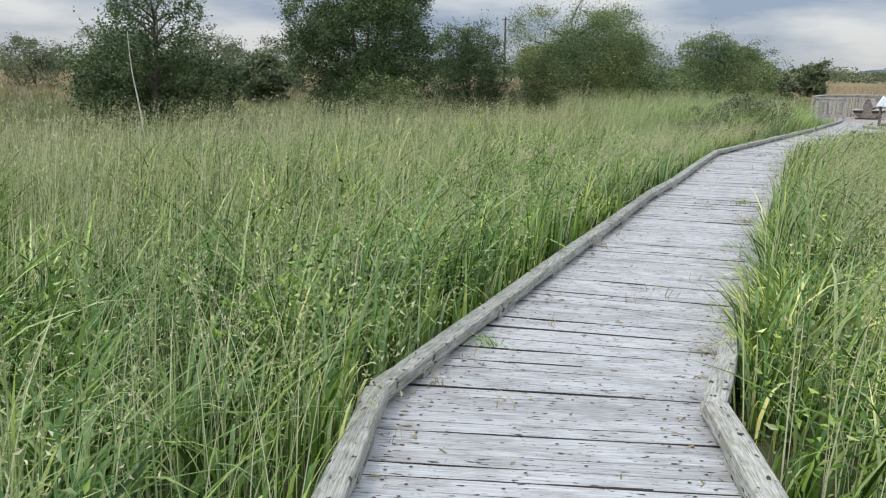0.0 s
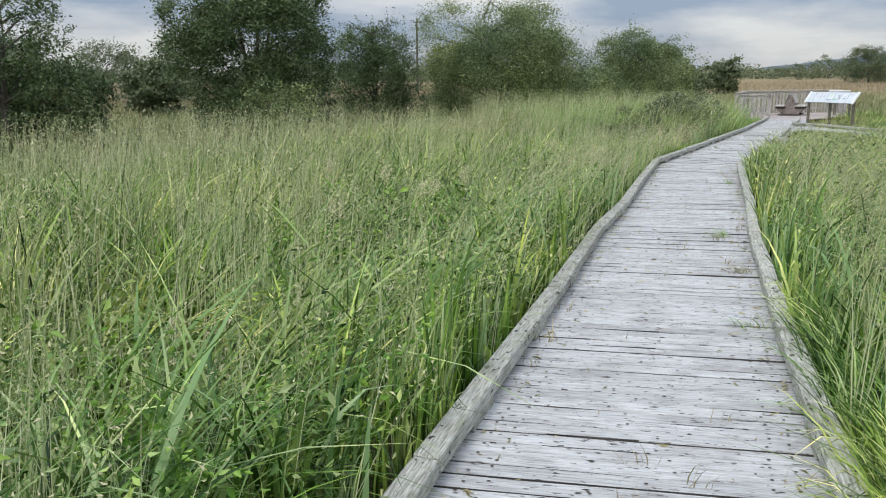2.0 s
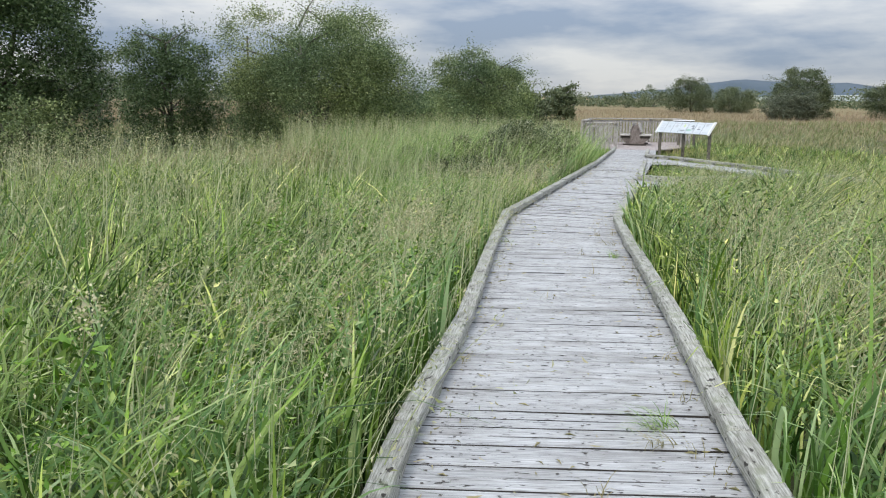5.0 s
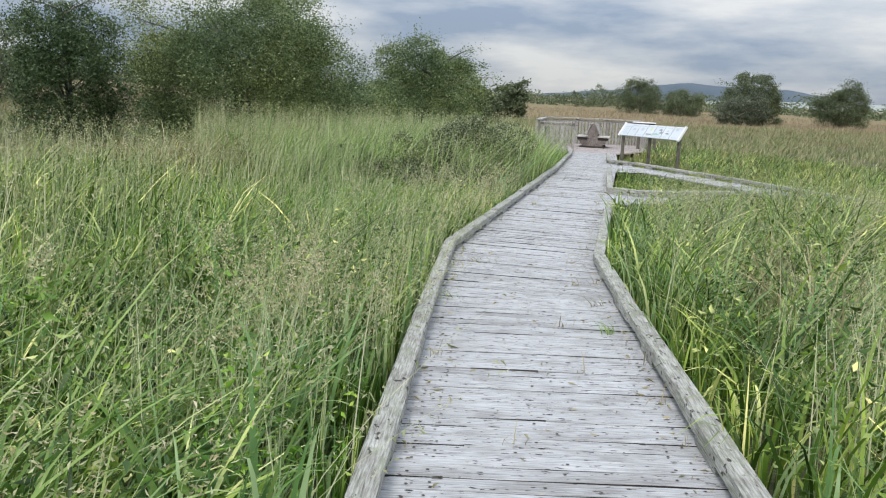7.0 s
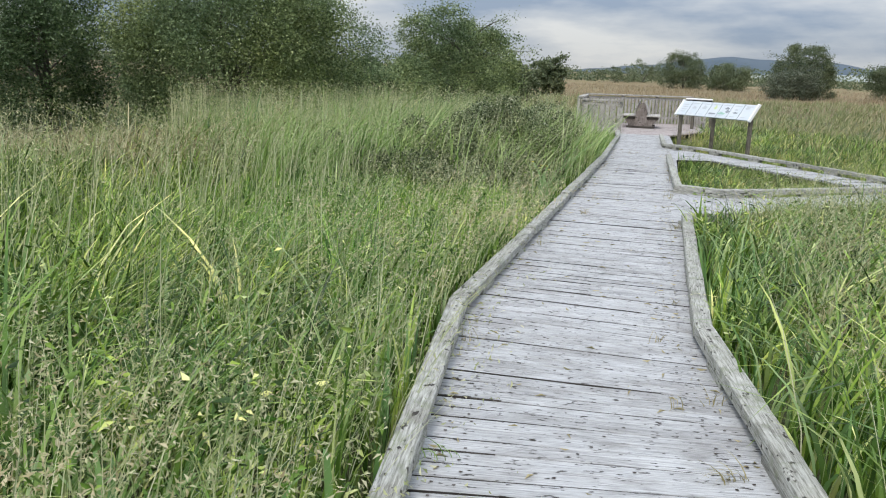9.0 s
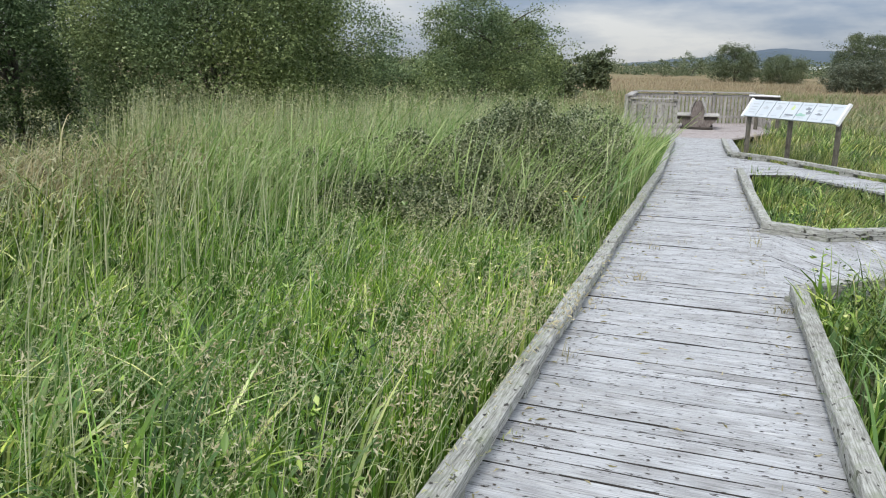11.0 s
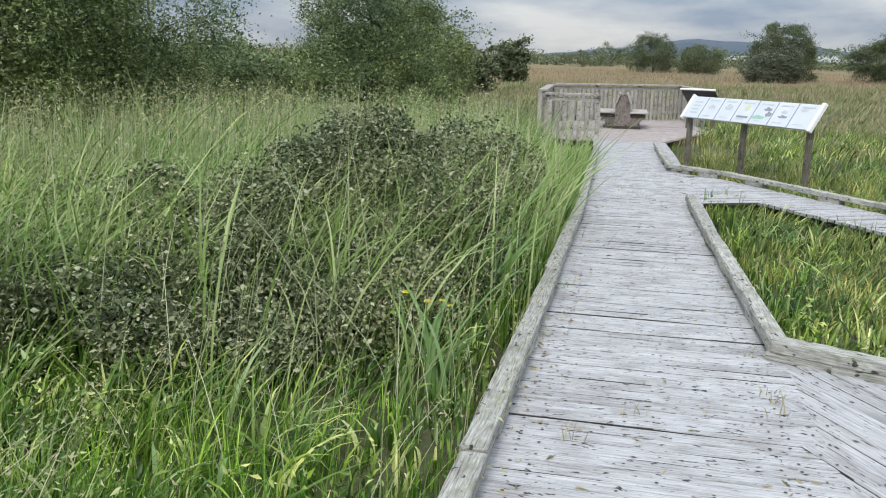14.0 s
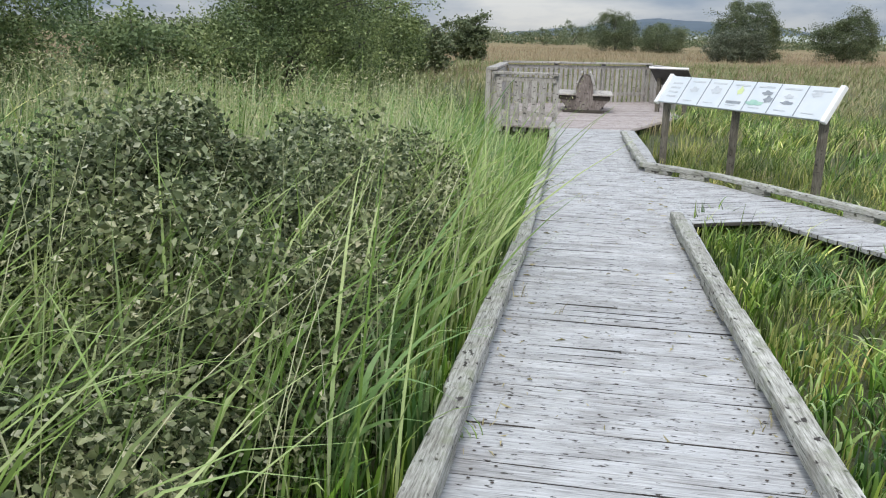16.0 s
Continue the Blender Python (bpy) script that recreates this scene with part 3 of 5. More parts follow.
# a haze of dry grass over the right-hand meadow, the island and the far left
a = lay(125000, 2.0, 26.0, -2.0, 36.0, lambda x, y: (side_of_path(x, y) < -1.4) * (0.35 + 0.65 * lumps(x, y, 1.5, 2.0)) * np.where(y > 14.9, 0.2, 1.0))
b = lay(6000, -14.0, 2.0, -2.0, 12.0, lambda x, y: (side_of_path(x, y) > 3.2) * (0.3 + 0.7 * lumps(x, y, 1.7, 9.0)))
stuff("dry_grass", [grass_set(*a, 1.12, (0.008, 0.015), (0.3, 1.1), (0.1, 0.6), 4, tuft=8, spread=0.12), grass_set(*b, 1.15, (0.008, 0.015), (0.1, 0.6), (0, 0.4), 3, tuft=8, spread=0.12)], SEDGE, "dry straw-tan grass across the meadow", "grass")
# a thick fringe of pale grass in front of the first side path
a = lay(9000, 7.35, 10.2, 13.6, 14.98, lambda x, y: np.clip((10.2 - x) / 1.4, 0, 1))
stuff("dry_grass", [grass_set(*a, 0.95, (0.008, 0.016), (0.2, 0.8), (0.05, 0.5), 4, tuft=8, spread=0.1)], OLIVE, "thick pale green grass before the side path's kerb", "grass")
# arching seed stems over the low grass
a = lay(5200, 1.5, 6.5, 8.0, 17.5, lambda x, y: (side_of_path(x, y) > 0) * near_path(3.5)(x, y) * (lumps(x, y, 0.9, 7.0) > 0.4))
s1, h1 = stems(*a, 0.5, 0.85, (0.003, 0.006), 5, (0.3, 0.95), 14, 0.022)
stuff("grass_stem", [s1], STRAW, "arching pale seed stems over the low grass", "grass")
stuff("seed_head", [h1], SEED, "drooping buff seed heads over the low grass", "grass")
a = lay(6000, -4.5, 3.0, -5.0, 8.0, lambda x, y: (side_of_path(x, y) > 0) * near_path(3.0)(x, y) * (lumps(x, y, 0.7, 5.5) > 0.52))
s1, h1 = stems(*a, 0.7, 1.05, (0.003, 0.006), 5, (0.35, 1.0), 16, 0.023)
stuff("grass_stem", [s1], STRAW, "windblown pale seed stems bending over the grass", "grass")
stuff("seed_head", [h1], SEED, "windblown buff seed heads", "grass")
# thick straw plumes bending over beside the kerb
plumes, heads = [], []
for gx, gy, gn, gr in ((1.55, 8.9, 90, 0.28), (1.2, 8.1, 26, 0.35), (4.05, 13.25, 100, 0.26), (3.2, 12.4, 60, 0.4), (0.3, 5.6, 60, 0.4)):
    qx, qy = rng.normal(gx, gr, gn), rng.normal(gy, gr * 1.2, gn)
    ok = clear_of_paths(qx, qy, 0.14)
    s1, h1 = stems(qx[ok], qy[ok], 0.5, 0.88, (0.003, 0.006), 5, (0.35, 0.9), 30, 0.024)
    plumes.append(s1), heads.append(h1)
stuff("grass_stem", plumes, STRAW, "thick straw stems bowed over beside the kerb", "grass")
stuff("seed_head", heads, PLUME, "full buff seed plumes bowed by the wind", "grass")
# single broad blades standing out of the grass near the kerb
a = lay(4200, -3.2, 3.6, -4.5, 13.0, lambda x, y: (side_of_path(x, y) > 0) * near_path(2.6)(x, y) * (lumps(x, y, 0.9, 3.3) > 0.4))
stuff("reed_leaf", [grass_set(*a, 1.15, (0.026, 0.042), (0.15, 0.9), (0.1, 0.7), 7, tuft=4, spread=0.06)], REED, "single broad pale green blades arching out of the grass", "reed")
# leafy herbs low among the grass
a = lay(2600, -3.5, 2.6, -3.0, 9.5, lambda x, y: (side_of_path(x, y) > 0.2) * near_path(3.0)(x, y) * (lumps(x, y, 0.8, 8.2) > 0.5))
tips = np.stack((a[0], a[1], GROUND_Z + rng.uniform(0.2, 0.62, len(a[0]))), -1)
tips = (tips[:, None] + rng.normal(0, 1, (len(tips), 16, 3)) * np.array([0.07, 0.07, 0.06])).reshape(-1, 3)
tips = tips[clear_of_paths(tips[:, 0], tips[:, 1], 0.14)]
stuff("herb_leaf", [leaf_arrays(tips, rng.uniform(0.02, 0.05, len(tips)), 0.45, 0.1)], LUSH, "low leafy green herbs among the grass", "herb")
# coarse meadow round about
a = lay(34000, -44.0, 46.0, -34.0, 12.0, lambda x, y: (np.abs(side_of_path(x, y)) > 5.0) | (y < -6))
stuff("far_meadow", [grass_set(*a, 0.9, (0.05, 0.11), (0.1, 0.5), segs=1, spread=0.25, tuft=6)], FARGREEN, "rough meadow grass away from the boardwalk", "grass")
# tall fresh reeds behind the brambles
a = lay(36000, 1.2, 12.5, 19.9, 28.5, lambda x, y: (side_of_path(x, y) > 0) * ((off_line(x, y, BRAMBLE_LINE) > 0.85) | (x > 9.3)) * (0.35 + 0.65 * lumps(x, y, 1.0, 3.0)))
stuff("fresh_reed", [grass_set(*a, 1.12, (0.010, 0.022), (0.1, 0.6), (0, 0.4), 4, tuft=8, spread=0.1)], FRESH, "tall fresh green reeds behind the brambles", "reed")
# broad reed leaves
a = lay(44000, -4.0, 9.0, -5.0, 24.0, lambda x, y: near_path(2.6)(x, y) * (0.25 + lumps(x, y, 1.2, 5.0)) * (off_line(x, y, BRAMBLE_LINE) > 1.05))
b = lay(9000, 2.0, 11.0, 19.0, 28.0, lambda x, y: (side_of_path(x, y) > 0) * np.where(off_line(x, y, BRAMBLE_LINE) > 1.0, 0.9, 0.5))
stuff("reed_leaf", [grass_set(*a, 1.05, (0.010, 0.027), (0.3, 1.1), (0.1, 0.65), 6, tuft=5), grass_set(*b, 1.2, (0.016, 0.030), (0.15, 0.7), (0, 0.45), 5)], REED, "broad arching grey-green reed leaves", "reed")
# dry reed stalks in front of the trees
a = lay(11000, 1.0, 10.5, 20.6, 26.0, lambda x, y: (side_of_path(x, y) > 1.8) * (0.15 + lumps(x, y, 1.4, 1.0)) * (off_line(x, y, BRAMBLE_LINE) > 0.9))
s1, h1 = stems(*a, 0.85, 1.5, (0.007, 0.013), lean=(0.0, 0.16), per=4, size=0.04)
stuff("reed_stalk", [s1], STRAW, "dense dry upright reed stalks before the willows", "reed")
stuff("reed_plume", [h1], SEED, "faded reed plumes", "reed")
# drooping tan sedge
a = lay(34000, -4.5, 4.6, 16.5, 23.5, lambda x, y: sedge_zone(x, y) * (side_of_path(x, y) > 2.0))
stuff("sedge", [grass_set(*a, 1.35, (0.012, 0.024), (0.7, 1.5), (0.35, 0.85), 5, wind=0.75)], SEDGE, "drooping tan sedge in thick tussocks", "sedge")
# far meadow and distant reed bed
a = lay(135000, -40.0, 66.0, 4.0, 74.0, lambda x, y: (np.abs(side_of_path(x, y)) > 7.5) * np.clip(1.5 - np.hypot(x, y) / 90, 0, 1) * np.where(x < 4, 0.55, 1.0))
stuff("far_meadow", [grass_set(*a, 0.9, (0.03, 0.065), (0.2, 0.8), segs=2, spread=0.2)], FARGREEN, "distant rough meadow of green and straw grass", "grass")
a = lay(150000, -70.0, 110.0, 34.0, 150.0, lambda x, y: np.clip(60.0 / np.hypot(x, y), 0, 1) * np.clip((np.hypot(x, y) - np.where(x > 12, 50, 36)) / 16, 0, 1))
stuff("reed_bed", [grass_set(*a, 0.95, (0.05, 0.13), (0.1, 0.5), segs=1, spread=0.5, tuft=4)], FARTAN, "brown-tan reed bed stretching to the horizon", "reed")


def bramble_mound():
    """A thicket of bramble: rounded heaps of leafy sprays with dark hollows between, and arching canes."""
    home = np.array([5.9, 20.3, GROUND_Z])
    line = np.array(BRAMBLE_LINE)
    n = 120
    f = rng.uniform(0, 1, n) ** 0.8
    run = np.array([0.0, 0.33, 1.0])
    mx, my = np.interp(f, run, line[:, 0]), np.interp(f, run, line[:, 1])
    across = rng.uniform(-1, 1, n)
    nx, ny = np.where(f < 0.33, 0.0, -0.72), np.where(f < 0.33, 1.0, 0.69)
    cx, cy = mx + nx * across + rng.normal(0, 0.12, n), my + ny * across * 1.05 + rng.normal(0, 0.12, n)
    top = (0.84 + 0.42 * np.clip((f - 0.15) / 0.4, 0, 1) - 0.22 * np.clip((f - 0.75) / 0.25, 0, 1)) * np.sqrt(1 - 0.72 * across ** 2) * rng.uniform(0.55, 1.1, n)
    size = rng.uniform(0.17, 0.44, n)
    m = 34
    low = rng.random(m) < 0.55
    cx = np.concatenate((cx, np.where(low, 5.0, 6.35) + rng.normal(0, 0.5, m)))
    cy = np.concatenate((cy, np.where(low, 18.2, 18.75) + rng.normal(0, 0.28, m)))
    top, size = np.concatenate((top, rng.uniform(0.32, 0.62, m))), np.concatenate((size, rng.uniform(0.2, 0.34, m)))
    ok = clear_of_paths(cx, cy, 0.45)
    lobe = np.stack((cx, cy, GROUND_Z + np.maximum(top - size * 0.75, 0.12)), -1)[ok]
    size, k = size[ok], int(ok.sum())
    seat = np.repeat(np.arange(k), 210)
    way = rng.normal(0, 1, (len(seat), 3)) + np.array([0, 0, 0.35])
    way /= np.linalg.norm(way, axis=1)[:, None]
    node = lobe[seat] + way * (size[seat] * rng.uniform(0.80, 1.12, len(seat)))[:, None] * np.array([1, 1, 0.85])
    leaves = (node[:, None] + rng.normal(0, 0.026, (len(node), 5, 3))).reshape(-1, 3)
    inner = np.repeat(np.arange(k), 90)
    deep = lobe[inner] + rng.normal(0, 0.5, (len(inner), 3)) * size[inner][:, None] * np.array([1, 1, 0.8])
    skirt = np.stack((np.repeat(cx[ok], 30), np.repeat(cy[ok], 30), rng.uniform(GROUND_Z + 0.02, GROUND_Z + 0.5, k * 30)), -1) + rng.normal(0, 0.2, (k * 30, 3)) * np.array([1, 1, 0.2])
    leaves = np.concatenate((leaves, deep, skirt))
    leaves = leaves[(leaves[:, 2] > GROUND_Z) & clear_of_paths(leaves[:, 0], leaves[:, 1], 0.16)]
    thing = empty("bramble_thicket", tuple(home), "grey-green bramble thicket mounded beside the boardwalk", "bush", kind="stuff")
    v, s, l = leaf_arrays(leaves, rng.uniform(0.020, 0.048, len(leaves)), 0.62, 0.35)
    mesh_object("leaves", v - home, s, l, BRAMBLE, thing)
    pick = lobe[rng.choice(k, 150)].copy() + rng.normal(0, 0.15, (150, 3))
    pick[:, 2] = GROUND_Z
    c = blade_arrays(pick, rng.uniform(0.9, 1.5, 150), np.full(150, 0.008), rng.uniform(0, 6.28, 150), rng.uniform(0.3, 0.9, 150), rng.uniform(0, 0.4, 150), 5)
    mesh_object("canes", c[0] - home, c[1], c[2], STRAW, thing, "dry bare arching canes")
    high = node[way[:, 2] > 0.5]
    pick = high[rng.choice(len(high), 170, replace=False)] + np.array([0, 0, 0.03])
    v, s, l = leaf_arrays(np.repeat(pick, 4, 0) + rng.normal(0, 0.012, (680, 3)), rng.uniform(0.014, 0.028, 680), 0.8)
    mesh_object("blossom", v - home, s, l, BLOSSOM, thing, "faded cream blossom")


bramble_mound()
# reeds, grass and dead stems that push up through the brambles
a = lay(9000, 2.0, 9.5, 17.2, 24.5, lambda x, y: np.clip(1 - off_line(x, y, BRAMBLE_LINE) / 1.9, 0, 1) * (lumps(x, y, 0.7, 4.0) > 0.45) * (side_of_path(x, y) > 0))
k = len(a[0])
place = np.stack((*a, np.full(k, GROUND_Z)), -1)
through_reeds = blade_arrays(place, rng.uniform(0.85, 1.5, k), rng.uniform(0.010, 0.026, k), rng.normal(0.2, 1.0, k), rng.uniform(0.15, 0.8, k), rng.uniform(0, 0.45, k), 6)
b = lay(9000, 2.0, 9.8, 16.8, 24.5, lambda x, y: np.clip(1 - off_line(x, y, BRAMBLE_LINE) / 2.0, 0, 1) * (lumps(x, y, 0.5, 9.0) > 0.5) * (side_of_path(x, y) > 0))
k = len(b[0])
tufts = blade_arrays(np.stack((*b, np.full(k, GROUND_Z)), -1), rng.uniform(0.75, 1.3, k), rng.uniform(0.008, 0.018, k), rng.normal(0.2, 1.2, k), rng.uniform(0.2, 0.9, k), rng.uniform(0, 0.5, k), 5)
b = lay(5200, 2.4, 6.3, 18.4, 21.6, lambda x, y: (0.35 + 0.65 * (lumps(x, y, 0.6, 2.2) > 0.5)) * (side_of_path(x, y) > 0) * np.clip((6.3 - x) / 1.2, 0, 1))
k = len(b[0])
clump = blade_arrays(np.stack((*b, np.full(k, GROUND_Z)), -1), rng.uniform(0.7, 1.35, k), rng.uniform(0.012, 0.030, k), rng.normal(0.3, 0.9, k), rng.uniform(0.25, 0.95, k), rng.uniform(0.1, 0.6, k), 6)
stuff("reed_leaf", [clump], FRESH, "broad bright green reed leaves crowding the bramble", "reed")
stuff("bramble_grass", [tufts], FRESH, "pale green grass tufts growing through the brambles", "grass")
stuff("reed_leaf", [through_reeds], FRESH, "arching reed leaves rising through the brambles", "reed")
a = lay(5200, 1.5, 9.5, 17.0, 24.5, lambda x, y: np.clip(1 - off_line(x, y, BRAMBLE_LINE) / 1.8, 0, 1) * (side_of_path(x, y) > 0))
s1, h1 = stems(*a, 0.7, 1.5, (0.004, 0.008), lean=(0.0, 0.5), per=8, size=0.02)
stuff("dead_stem", [s1], STRAW, "thin dead stems leaning through the brambles", "grass")
stuff("seed_head", [h1], SEED, "dry seed heads above the brambles", "grass")


def tube(points, radii, sides=6):
    """A tapered limb through those points."""
    pts = np.asarray(points, float)
    rings = []
    for i, (p, r) in enumerate(zip(pts, radii)):
        d = pts[min(i + 1, len(pts) - 1)] - pts[max(i - 1, 0)]
        d = d / (np.linalg.norm(d) + 1e-9)
        a = np.cross(d, [0.3, 0.9, 0.1])
        a /= np.linalg.norm(a) + 1e-9
        b = np.cross(d, a)
        ang = np.arange(sides) / sides * 2 * np.pi
        rings.append(p + r * (np.cos(ang)[:, None] * a + np.sin(ang)[:, None] * b))
    v = np.concatenate(rings)
    loops = []
    for i in range(len(pts) - 1):
        for j in range(sides):
            k = (j + 1) % sides
            loops += [i * sides + j, i * sides + k, (i + 1) * sides + k, (i + 1) * sides + j]
    return v, np.full((len(pts) - 1) * sides, 4), np.array(loops)


def tree(base, height, width, leaves, leaf, material, label, seed, trunks=3, ragged=0.16, group="", slim=0.6, bark=BARK, clump=0.34, category="tree", wisp=0.03):
    """A bushy tree: several tapered stems that fork into limbs, and a crown of clumps of small leaves with gaps between."""
    r = np.random.default_rng(seed)
    base = (base[0], base[1], ground_height(base[0], base[1]))
    thing = empty("tree", base, label, category, group)
    stems_, limbs, tips = [], [], []
    for k in range(trunks):
        a = r.uniform(0, 6.28)
        lean = r.uniform(0.05, 0.28) * width
        top = height * r.uniform(0.62, 0.9)
        t = np.linspace(0, 1, 7)
        pts = np.stack((np.cos(a) * lean * t ** 1.4 + r.normal(0, 0.05, 7) * t, np.sin(a) * lean * t ** 1.4 + r.normal(0, 0.05, 7) * t, top * t - 0.05), -1)
        stems_.append(tube(pts, 0.022 * height * (1.05 - t) / (0.6 + 0.2 * trunks)))
        for j in range(7):
            i = r.integers(2, 7)
            b = r.uniform(0, 6.28)
            reach = width * r.uniform(0.2, 0.42)
            q = np.linspace(0, 1, 5)
            line = pts[i] + np.stack((np.cos(b) * reach * q, np.sin(b) * reach * q, height * 0.22 * q * r.uniform(0.2, 1.2) + 0.1 * np.sin(q * 3)), -1)
            limbs.append(tube(line, 0.008 * height * (1.05 - q), 5))
            tips += [line[2], line[3], line[4]]
    far = math.hypot(base[0], base[1]) > 40
    if far:
        wisp, ragged = 0.0, 0.1
    bottom = -0.16 * height
    mid = bottom + (height - bottom) * 0.5
    box = np.array([width / 2, width / 2, (height - bottom) / 2]) * 0.86
    lobes = int(r.integers(30, 38))
    i = np.arange(lobes) + 0.5
    up = 1 - 1.85 * i / lobes
    turn = i * 2.39996 + seed
    d = np.stack((np.cos(turn) * np.sqrt(1 - up ** 2), np.sin(turn) * np.sqrt(1 - up ** 2), up), -1) + r.normal(0, 0.12, (lobes, 3))
    centre = d * r.uniform(0.66 - ragged, 0.80 + ragged * 0.7, lobes)[:, None] * box * np.array([1, 1, 1.12]) + np.array([0, 0, mid])
    size = r.uniform(0.17, 0.36, lobes)
    clumps = max(60, leaves // 70)
    seat = r.integers(0, lobes, clumps)
    q = r.normal(0, 1, (clumps, 3)) + 0.55 * d[seat] + np.array([0, 0, 0.25])
    q /= np.linalg.norm(q, axis=1)[:, None]
    c = centre[seat] + q * (size[seat] * r.uniform(0.72, 1.06, clumps))[:, None] * np.array([width / 2, width / 2, (width + height) / 4])
    c = np.concatenate((c, np.array(tips)))
    c = c[c[:, 2] > 0.1]
    each = max(8, leaves // len(c))
    spread = clump * 0.5 * r.uniform(0.6, 1.4, len(c))
    pts = (c[:, None] + r.normal(0, 1, (len(c), each, 3)) * spread[:, None, None] * np.array([1, 1, 0.7])).reshape(-1, 3)
    shoots = int(len(c) * wisp * 4)
    tip = c[r.choice(len(c), shoots)]
    way = tip - np.array([0, 0, mid * 0.6])
    way /= np.linalg.norm(way, axis=1)[:, None] + 1e-9
    way[:, 2] += 0.5
    run = r.uniform(0, 1, (shoots, 14))
    twig = tip[:, None] + way[:, None] * run[..., None] * (clump * 1.3) + r.normal(0, 0.03, (shoots, 14, 3))
    pts = np.concatenate((pts, twig.reshape(-1, 3)))
    pts = pts[pts[:, 2] > 0.03]
    if far:
        stems_, limbs = stems_ + limbs, []
    mesh_object("trunk", *join(stems_), bark, thing, smooth=True)
    for limb in limbs:
        mesh_object("limb", *limb, bark, thing, smooth=True)
    v, s, l = leaf_arrays(pts, r.uniform(leaf * 0.6, leaf * 1.35, len(pts)), slim * 1.7, 0.35, True)
    mesh_object("crown", v, s, l, material, thing)
    return thing


Z = GROUND_Z
tree((2.15, 26.2, Z), 4.6, 6.6, 180000, 0.056, WILLOW, "broad green willow bush with a rounded airy crown", 11, 5, clump=0.36)
tree((4.1, 27.4, Z), 2.2, 2.6, 34000, 0.055, WILLOW, "lower green willow bush beside the broad one", 12, 4, clump=0.32)
tree((6.4, 33.6, Z), 2.0, 3.8, 20000, 0.09, WILLOW, "low green sallow bush between the willows", 34, 4, clump=0.32, category="bush")
tree((9.1, 35.5, Z), 3.8, 5.0, 70000, 0.068, WILLOW, "rounded green willow beyond the reeds", 13, 4, clump=0.34)
tree((12.5, 44.0, Z), 3.7, 5.2, 30000, 0.10, WILLOW, "green willow standing behind the others", 31, 4, clump=0.34)
tree((-5.7, 23.0, Z), 6.4, 5.4, 120000, 0.076, DARKLEAF, "tall dark hawthorn tree with dense low branches", 14, 3, clump=0.34, wisp=0.08)
tree((-4.6, 20.6, Z), 1.8, 2.2, 6000, 0.075, WILLOW, "small light green bush under the dark hawthorn", 15, 3, clump=0.25, category="bush")
tree((-2.3, 29.2, Z), 4.0, 3.6, 44000, 0.072, DARKLEAF, "dark green bushy tree between hawthorn and willow", 16, 3, clump=0.32, wisp=0.08)
tree((-11.4, 19.0, Z), 5.4, 4.2, 15000, 0.08, DARKLEAF, "sparse dark alder with thin outer twigs", 17, 4, clump=0.34, ragged=0.25, wisp=0.35)
tree((-11.6, 21.0, Z), 2.6, 4.6, 24000, 0.10, DARKLEAF, "low dark thicket round the alder", 18, 5, clump=0.36, category="bush")
tree((-13.4, 21.0, Z), 3.0, 3.2, 20000, 0.095, DARKLEAF, "low dark thicket beside the alder", 19, 4, clump=0.34, category="bush")
tree((-15.2, 44.0, Z), 3.1, 3.4, 12600, 0.20, HAZE, "rounded dark bush standing in the tan field", 20, 3, clump=0.4, category="bush")
tree((14.5, 55.0, Z), 3.2, 6.0, 14400, 0.22, HAZE, "green hedge bush behind the willows", 21, 3, clump=0.45, category="bush")
tree((19.5, 62.0, Z), 2.8, 5.5, 14400, 0.22, HAZE, "green hedge bush beyond the meadow", 22, 3, clump=0.45, category="bush")
tree((11.8, 50.0, Z), 3.0, 5.0, 15000, 0.14, WILLOW, "light green sallow bush in the hedge", 32, 4, clump=0.4, category="bush")
tree((17.2, 58.5, Z), 2.9, 5.0, 15000, 0.14, WILLOW, "light green sallow bush in the hedge", 33, 4, clump=0.4, category="bush")
tree((28.0, 76.0, Z), 3.3, 3.0, 7200, 0.24, HAZE, "small lone tree at the field's edge", 23, 2, clump=0.4)
tree((64.0, 91.0, Z), 6.0, 7.6, 52000, 0.14, HAZE, "large rounded tree across the reed bed", 24, 3, clump=0.5)
tree((60.5, 87.5, Z), 3.0, 6.4, 34000, 0.14, GREYLEAF, "grey-green sallow bush below the large tree", 25, 3, clump=0.45, category="bush")
tree((77.0, 91.0, Z), 5.4, 7.4, 42000, 0.14, HAZE, "rounded tree across the reed bed", 26, 3, clump=0.5)
tree((86.0, 87.0, Z), 4.6, 9.0, 40000, 0.14, HAZE, "low broad tree across the reed bed", 27, 3, clump=0.5)
tree((72.0, 132.0, Z), 6.0, 8.0, 30000, 0.16, HAZE, "distant rounded tree on the far side of the reed bed", 28, 2, clump=0.7)
tree((76.0, 126.0, Z), 4.2, 8.0, 26000, 0.16, HAZE, "distant rounded bush on the far side of the reed bed", 29, 2, clump=0.7)
for i in range(7):
    tree((-42.0 + 5.2 * i + (i % 3), 66.0 + 3 * (i % 2), Z), 4.2 + 1.3 * math.sin(i * 2.3), 8.0, 10800, 0.17, HAZE, "rounded tree in the hedge across the tan field", 40 + i, 3, clump=0.6, group="hedge across the tan field")
for i in range(6):
    tree((44.0 + 13.0 * i, 190.0 + 9 * math.sin(i * 1.7), Z), 3.8 + 1.2 * math.sin(i * 1.9), 11.0, 6300, 0.21, HAZE, "rounded tree in a distant hedge", 60 + i, 2, clump=0.6, group="distant hedge")
hedge = []
